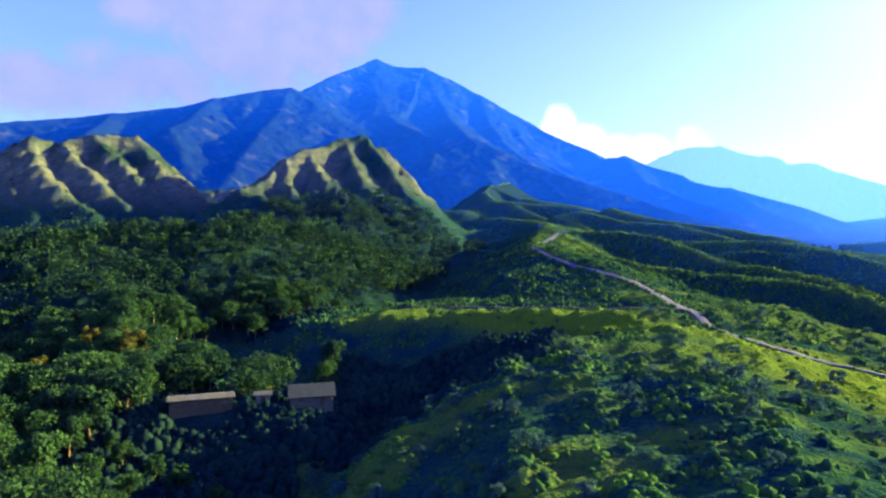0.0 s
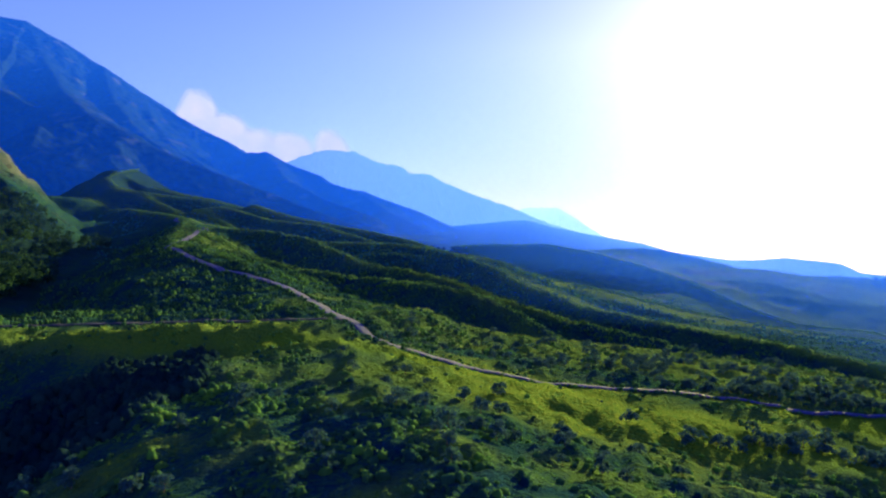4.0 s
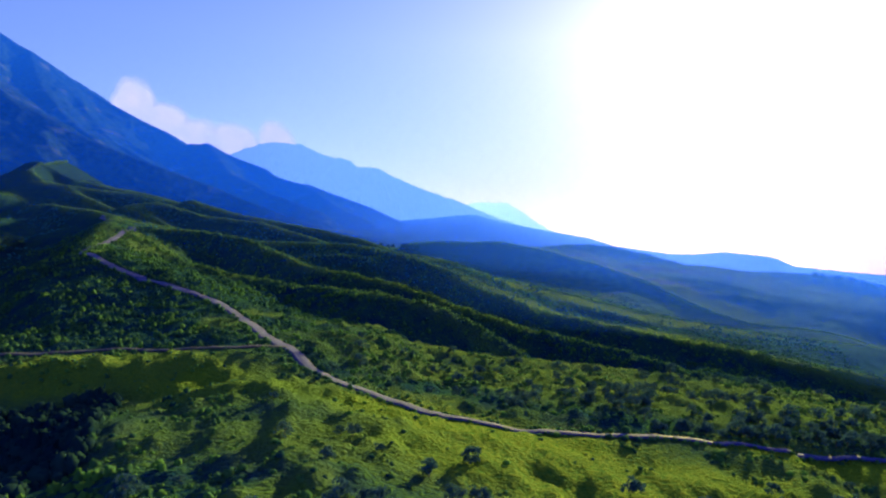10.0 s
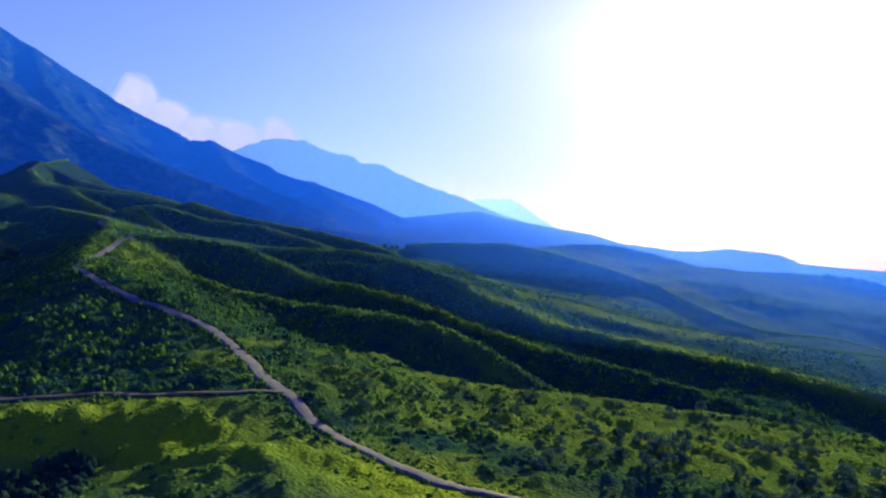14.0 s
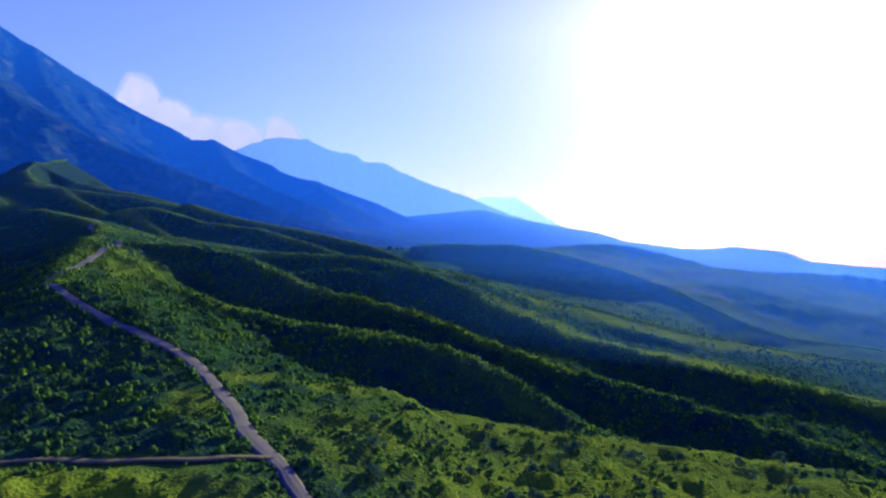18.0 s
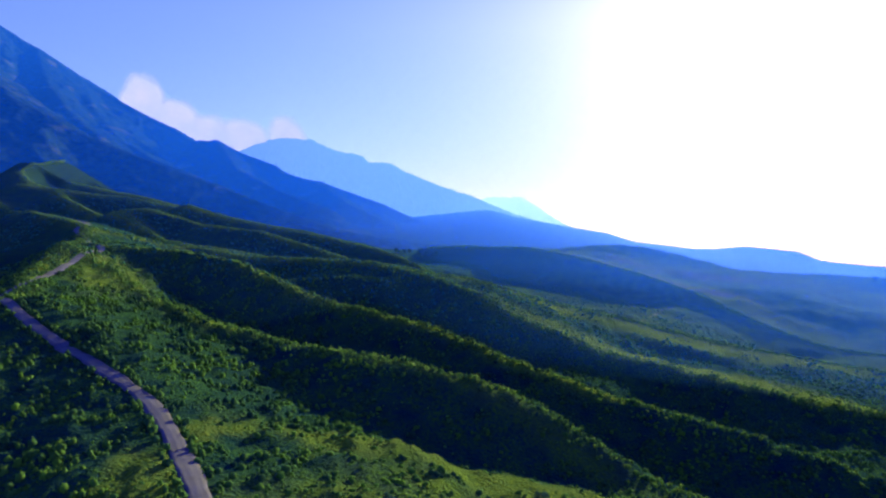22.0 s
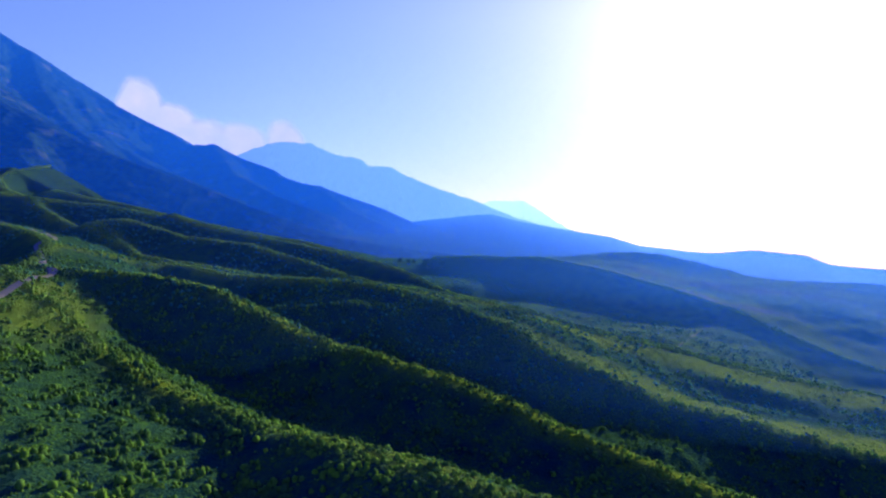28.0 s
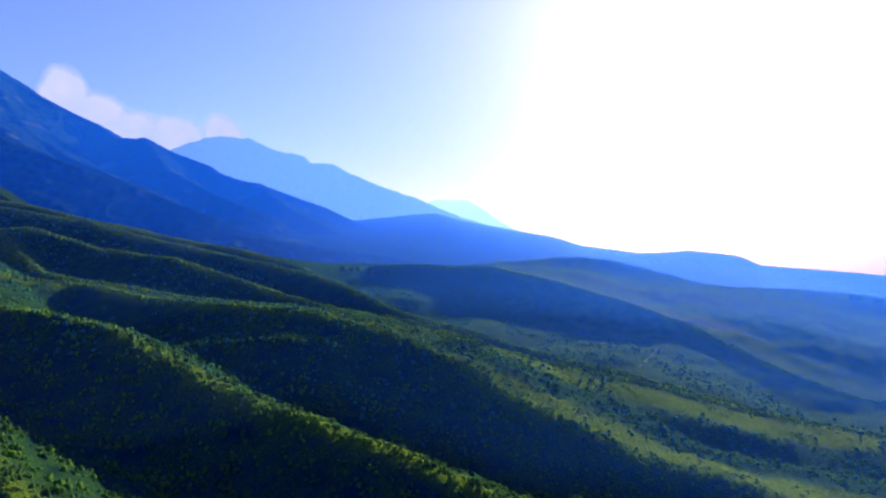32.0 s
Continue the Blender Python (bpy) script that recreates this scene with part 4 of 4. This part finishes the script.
def scatter(kinds, rng, x, y, grow, sink=0.0):
    """Stand copies of some plants at the places given; the first ones are the plants themselves."""
    z = ground_height(x, y)
    for k in range(len(x)):
        s = grow[k]
        m = pose(x[k], y[k], z[k] - sink, 0, 0, rng.uniform(0, 360))
        if k < len(kinds):
            ob = kinds[k]
            ob.matrix_basis = m
        else:
            ob = copy_thing(kinds[k % len(kinds)], m)
        ob.scale = (s, s, s * rng.uniform(0.85, 1.1))


rng = np.random.default_rng(21)
SHRUB = "dark green rounded leafy shrub growing in the grass"
shrubs = [plant("shrub", rng, w, h, 0.2, 9, 340, 0.17, 0.07, 3, shrub_leaf, SHRUB, "shrub", "shrubs on the hillside") for w, h in ((2.4, 1.8), (2.0, 2.1), (3.0, 1.9), (2.2, 1.5))]
# single shrubs on the open field, then the thicket along the track, then the brow
marks = [(-2, 169), (0, 171), (3, 168), (-43, 144), (-29, 128), (-27, 127), (-36, 124), (-23, 123), (-29, 117), (-10, 124), (-25, 103), (-23, 104), (-13, 107), (-16, 118), (-34, 102), (12, 124), (35, 130), (52, 139),
         (38, 168), (36, 157), (26, 162), (16, 159), (38, 154), (49, 166), (45, 155), (50, 155), (60, 170), (47, 179), (16, 203), (-11, 230), (-14, 208), (8, 224), (48, 203), (62, 183), (-39, 178), (-24, 172), (-37, 212)]
mx, my = [p[0] for p in marks], [p[1] for p in marks]
for k in range(44):  # thicket on the far side of the track
    s = k / 43
    mx.append(24 + 62 * s + rng.normal(0, 1.5)), my.append(155 - 3 * s + abs(rng.normal(0, 3.5)))
for k in range(34):  # hedge at the foot of the field
    s = k / 33
    mx.append(20 + 48 * s + rng.normal(0, 1.0)), my.append(121 + 9 * s + rng.normal(0, 1.6))
for k in range(60):  # slope between track and brow
    mx.append(rng.uniform(-35, 90)), my.append(rng.uniform(160, 225))
for k in range(24):  # clumps of three on that slope
    cx, cy = rng.uniform(-5, 95), rng.uniform(157, 195)
    for j in range(3):
        mx.append(cx + rng.normal(0, 2.2)), my.append(cy + rng.normal(0, 1.6))
for k in range(80):  # foreground slope
    mx.append(rng.uniform(-75, 55)), my.append(rng.uniform(45, 115))
mx, my = np.array(mx, float), np.array(my, float)
clear = track_distance(mx, my) > 2.9
mx, my = mx[clear], my[clear]
scatter(shrubs, rng, mx, my, rng.uniform(0.65, 1.4, len(mx)), 0.1)

# the wood over the gully: near trees one by one, the rest as one canopy
TREE = "broad-leaved green tree with a dense uneven crown in the wood"
trees = [plant("tree", rng, w, h, 2.2, 18, 1900, 0.34, 0.22, 6, tree_leaf, TREE, "tree", "trees in the wood") for w, h in ((9.5, 10.5), (8.0, 12.0), (11.0, 9.5), (7.0, 9.0))]
trees.append(plant("tree", rng, 8.0, 11.5, 2.2, 14, 1500, 0.34, 0.22, 6, rust_leaf, "yellowish-brown leafy tree among the green trees", "tree", "trees in the wood"))
ti, tj = np.meshgrid(np.arange(-470, -50, 6.6), np.arange(-40, 500, 6.6))
tx, ty = (ti + rng.uniform(-2.6, 2.6, ti.shape)).ravel(), (tj + rng.uniform(-2.6, 2.6, ti.shape)).ravel()
keep = (cover_of(tx, ty, ground_height(tx, ty))[1] > 0.45) & (np.hypot(tx + 127, ty - 80) > 10) & (np.hypot(tx + 112, ty - 97) > 10) & (np.hypot(tx + 112, ty - 78) > 5) & (np.hypot((tx + 128) / 24, (ty - 152) / 26) > 1) & (np.hypot((tx + 98) / 46, (ty - 155) / 42) > 1) & ((tx < -128) | (ty < 62)) & (rng.uniform(0, 1, len(tx)) < 0.9)
tx, ty = tx[keep], ty[keep]
near = (tx > -215) & (ty > 0) & (ty < 175)
far_x, far_y = tx[~near], ty[~near]
tx, ty = tx[near], ty[near]
order = rng.permutation(len(tx))
tx, ty = tx[order], ty[order]
grow = rng.uniform(0.7, 1.25, len(tx)) * np.where((tx > -128) & (tx < -60) & (ty > 40) & (ty < 178), 0.5, 1.0)
z = ground_height(tx, ty)
for k in range(len(tx)):
    which = 4 if k % 41 == 9 and tx[k] < -150 else k % 4
    m = pose(tx[k], ty[k], z[k], 0, 0, rng.uniform(0, 360))
    if k < 4:
        ob = trees[k]
        ob.matrix_basis = m
    elif k == 9:
        ob = trees[4]
        ob.matrix_basis = m
    else:
        ob = copy_thing(trees[which], m)
    ob.scale = (grow[k], grow[k], grow[k] * rng.uniform(0.85, 1.15))
# far trees: a clump at the valley head and rows across the tableland
places = [(-61, 958), (-52, 950), (-69, 962), (-58, 968), (-95, 975), (-104, 968), (-88, 985)]
places += [(560 + 10 * k + rng.normal(0, 3), 985 - 2 * k + rng.normal(0, 4)) for k in range(16)]
places += [(600 + 9 * k + rng.normal(0, 3), 940 + 2 * k + rng.normal(0, 4)) for k in range(10)]
# bluish leaf tone paints the haze in front of these trees
far_tree = plant("tree", rng, 9.0, 9.5, 1.5, 14, 420, 0.7, 0.25, 5, leaf_material("hazed_far_leaf", (0.010, 0.030, 0.070), (0.035, 0.070, 0.080), 0.2), "dark leafy tree standing alone on far grassland", "tree", "far trees on the tableland")
gz0 = ground_height(np.array([p[0] for p in places]), np.array([p[1] for p in places]))
for k, (px, py) in enumerate(places):
    m = pose(px, py, gz0[k], 0, 0, rng.uniform(0, 360))
    ob = copy_thing(far_tree, m) if k else far_tree
    ob.matrix_basis = m
    s = rng.uniform(0.8, 1.3) * (1.15 if k < 4 else 0.8)
    ob.scale = (s, s, s)
canopy = []
fz = ground_height(far_x, far_y)
for k in range(len(far_x)):
    if rng.uniform() < 0.38:
        continue
    tall = rng.uniform(6, 14)
    c, r = masses(rng, tall * rng.uniform(0.75, 1.05), tall, 2.0, 9)
    far = math.hypot(far_x[k], far_y[k])
    tri = leaf_cards(rng, c, r, 230 if far < 330 else 130, 0.55 if far < 330 else 0.8)
    canopy.append(tri + np.array([far_x[k], far_y[k], fz[k]]))
tagged(new("far_wood", soup("far_wood", np.concatenate(canopy), leaf_material("canopy_leaf", (0.003, 0.012, 0.040), (0.046, 0.094, 0.032), 0.25))), "dense dark green wood on the hill", "wood", kind="stuff")

# ---- the farm buildings in the gully ----
def box_mesh(name, size, centre, material, bevel=0.03):
    bm = bmesh.new()
    bmesh.ops.create_cube(bm, size=1)
    for v in bm.verts:
        v.co = Vector((v.co.x * size[0] + centre[0], v.co.y * size[1] + centre[1], v.co.z * size[2] + centre[2]))
    bmesh.ops.bevel(bm, geom=bm.edges[:], offset=bevel, segments=1, affect="EDGES")
    me = bpy.data.meshes.new(name)
    bm.to_mesh(me)
    bm.free()
    me.materials.append(material)
    return me


def roof_mesh(name, length, width, rise, eave, height, material):
    """Two ribbed sheet slopes with thickness, meeting at the ridge."""
    verts, faces = [], []
    n = 40
    for side in (-1, 1):
        for low in (0.0, -0.12):
            for k in range(n + 1):
                x = -length / 2 - eave + (length + 2 * eave) * k / n
                rib = 0.05 * (k % 2)
                verts.append((x, 0.0, height + rise + rib + low))
                verts.append((x, side * (width / 2 + eave), height - eave * rise / (width / 2) + rib + low))
        base = len(verts) - 4 * (n + 1)
        for k in range(n):
            a, b = base + 2 * k, base + 2 * (n + 1) + 2 * k
            faces += [(a, a + 2, a + 3, a + 1), (b, b + 1, b + 3, b + 2), (a + 1, a + 3, b + 3, b + 1)]
        faces += [(base, base + 1, base + 2 * (n + 1) + 1, base + 2 * (n + 1)), (base + 2 * n, base + 2 * (n + 1) + 2 * n, base + 2 * (n + 1) + 2 * n + 1, base + 2 * n + 1)]
    me = bpy.data.meshes.new(name)
    me.from_pydata(verts, [], faces)
    me.materials.append(material)
    return me


block_wall = plain_material("block_wall", (0.07, 0.062, 0.06), (0.14, 0.125, 0.12), 1.2)
pale_sheet = plain_material("pale_sheet", (0.06, 0.055, 0.07), (0.13, 0.115, 0.125), 0.8, 0.7)
blue_sheet = plain_material("blue_sheet", (0.010, 0.014, 0.035), (0.022, 0.028, 0.055), 0.8, 0.75)
dark_wood = plain_material("dark_wood", (0.05, 0.035, 0.025), (0.12, 0.085, 0.06), 2.0)
white_wash = plain_material("white_wash", (0.10, 0.095, 0.10), (0.17, 0.16, 0.16), 1.5)


def building(name, x, y, turn, length, width, height, rise, roofing, walling, label, openings):
    z = float(ground_height(np.array([x]), np.array([y]))[0])
    top = new(name)
    top.matrix_basis = pose(x, y, z, 0, 0, turn)
    for side in (-1, 1):
        part("wall", box_mesh("wall", (length, 0.2, height + 2.0), (0, side * (width / 2 - 0.1), height / 2 - 1.0), walling), top)
        part("wall", box_mesh("wall", (0.2, width - 0.42, height + 2.0), (side * (length / 2 - 0.1), 0, height / 2 - 1.0), walling), top)
    part("roof", roof_mesh("roof", length, width, rise, 0.6, height, roofing), top, "ribbed sheet metal roof")
    for k in range(openings):
        at = -length / 2 + length * (k + 0.5) / openings
        frame_part = part("door" if k == openings // 2 else "window", box_mesh("leaf", (1.0, 0.12, 2.0) if k == openings // 2 else (1.1, 0.12, 0.9), (at, -width / 2 - 0.03, 1.0 if k == openings // 2 else 1.6), dark_wood), top, "dark wooden leaf")
        part("frame", box_mesh("frame", (1.3, 0.08, 0.1), (at, -width / 2 - 0.06, 2.12), white_wash), frame_part)
    return tagged(top, label, "building")


shed = building("long_shed", -127.3, 79.5, 58, 13.0, 5.0, 3.2, 0.35, pale_sheet, dark_wood, "long low shed with a pale ribbed metal roof in the clearing", 4)
barn = building("barn", -112, 98, 53, 9.5, 6.0, 2.6, 2.0, blue_sheet, block_wall, "small blue-grey metal roofed barn at the foot of the slope", 2)
hut = building("hut", -118.5, 89.5, 50, 3.0, 2.6, 2.0, 0.4, pale_sheet, white_wash, "tiny whitewashed hut between the farm buildings", 1)
tank = new("water_tank")
tank.matrix_basis = pose(-77, 63, float(ground_height(np.array([-77.0]), np.array([63.0]))[0]))


def drum(name, r, h, z, material, dome=0.0):
    rings = [(r * 0.96, 0), (r, 0.06), (r, h * 0.33), (r * 1.03, h * 0.35), (r, h * 0.37), (r, h * 0.66), (r * 1.03, h * 0.68), (r, h * 0.7), (r, h - 0.06), (r * 0.9, h + dome * 0.4), (r * 0.3, h + dome), (0.01, h + dome)]
    v, f = tapered([(0, 0, z + q[1]) for q in rings], [q[0] for q in rings], 20)
    me = bpy.data.meshes.new(name)
    me.from_pydata(v, [], f)
    me.materials.append(material)
    return me


part("drum", drum("drum", 0.8, 1.3, 0.35, white_wash, 0.2), tank)
part("plinth", box_mesh("plinth", (1.9, 1.9, 0.9), (0, 0, -0.1), block_wall), tank, "grey block plinth")
tagged(tank, "small pale water tank standing in the dark gully", "water tank")

# ---- added sheets standing in for valley haze, one behind the other, densest sunward ----
haze_veil = air_material()


def haze(distance, thick):
    w, up = np.meshgrid(np.radians(np.arange(-105, 62, 0.5)), np.linspace(0, 1, 40) ** 1.6, indexing="ij")
    x, y = -20 + distance * np.sin(w), 90 + distance * np.cos(w)
    low = ground_height(x, y)
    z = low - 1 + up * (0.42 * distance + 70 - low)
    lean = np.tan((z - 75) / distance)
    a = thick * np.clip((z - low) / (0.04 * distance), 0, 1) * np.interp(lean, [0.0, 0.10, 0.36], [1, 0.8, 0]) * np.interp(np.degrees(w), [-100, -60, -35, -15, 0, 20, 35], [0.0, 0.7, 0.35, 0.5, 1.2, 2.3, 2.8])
    me = sheet_mesh("haze", x, y, z)
    layer = me.attributes.new("thickness", "FLOAT", "POINT")
    layer.data.foreach_set("value", a.ravel())
    me.materials.append(haze_veil)
    ob = tagged(new("backdrop_haze", me), "thin blue translucent sheet standing in for valley haze", "haze", kind="structure")
    ob.visible_shadow = False


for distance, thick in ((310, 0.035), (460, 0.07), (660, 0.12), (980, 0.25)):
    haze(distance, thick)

# ---- clouds: thin far sheets with soft ragged edges ----
def cloud_material(name, glow, dense):
    m, n, l, b = nodes_of(name)
    at = n.new("ShaderNodeAttribute")
    at.attribute_name = "thickness"
    big = noise_of(n, l, 0.0042, 9)
    add = n.new("ShaderNodeMath")
    add.operation = "MULTIPLY_ADD"
    add.inputs[1].default_value = 1.5
    l.new(big, add.inputs[0]), l.new(at.outputs["Fac"], add.inputs[2])
    alpha = ramp_of(n, l, add.outputs[0], 0.70, 1.35, 0.0, dense)
    col = mix_colour(n, l, ramp_of(n, l, big, 0.35, 0.7), (0.78, 0.78, 1.0), (1.0, 0.88, 0.94))
    # emission stands in for sunlight on the cloud
    em = n.new("ShaderNodeEmission")
    em.inputs["Strength"].default_value = glow
    l.new(col, em.inputs["Color"])
    clear = n.new("ShaderNodeBsdfTransparent")
    mx = n.new("ShaderNodeMixShader")
    l.new(alpha, mx.inputs[0]), l.new(clear.outputs[0], mx.inputs[1]), l.new(em.outputs[0], mx.inputs[2])
    l.new(mx.outputs[0], n["Material Output"].inputs["Surface"])
    return m




def cloud(distance, az0, az1, el0, el1, puffs, label, cloud_mat):
    """puffs: azimuth, elevation, half width, half height and weight of each swelling, in degrees."""
    e, a = np.meshgrid(np.linspace(el0, el1, 60), np.linspace(az0, az1, 140), indexing="ij")
    d = np.full(e.shape, -0.6)
    for pa, pe, w, h, g in puffs:
        d = np.maximum(d, -0.6 + g * 1.5 * np.clip(1.25 - np.hypot((a - pa) / w, (e - pe) / h), 0, 1))
    rim = np.minimum.reduce([(a - az0) / 2, (az1 - a) / 2, (e - el0) / 1, (el1 - e) / 1])
    d = np.minimum(d, -0.6 + 3 * np.clip(rim, 0, 1))
    r = distance + 60 * rough(a * 30, e * 30, 60, 3)
    ea, aa = np.radians(e), np.radians(a)
    me = sheet_mesh("cloud", r * np.cos(ea) * np.sin(aa), r * np.cos(ea) * np.cos(aa), 60 + r * np.sin(ea))
    layer = me.attributes.new("thickness", "FLOAT", "POINT")
    layer.data.foreach_set("value", d.ravel())
    me.materials.append(cloud_mat)
    ob = tagged(new("backdrop_cloud", me), label, "cloud", kind="structure")
    ob.visible_shadow = False
    return ob


cloud(4650, -82, -37, 6, 36, [(-45, 22, 5, 4, 1.3), (-49, 21, 7, 6, 1.4), (-54, 19.5, 8, 6, 1.35), (-60, 23, 9, 6, 1.2), (-70, 13.5, 8, 3, 1.1), (-62, 15, 9, 3, 1.0), (-73, 24, 5, 4, 0.9), (-52, 30, 9, 5, 1.3), (-66, 30, 9, 5, 1.0)],
      "pinkish white cumulus bank behind the volcano", cloud_material("cloud_bank", 0.11, 0.75))
cloud(4620, -32, -7, 5, 18, [(-26.2, 11.6, 1.9, 2.4, 1.5), (-24.2, 10.2, 2.4, 2.0, 1.5), (-21.5, 9.2, 2.6, 1.9, 1.45), (-18.5, 9.2, 2.6, 1.8, 1.4), (-15.0, 9.4, 1.9, 2.2, 1.35)],
      "pinkish white cumulus puffs over the far range", cloud_material("cloud_puffs", 0.29, 0.95))
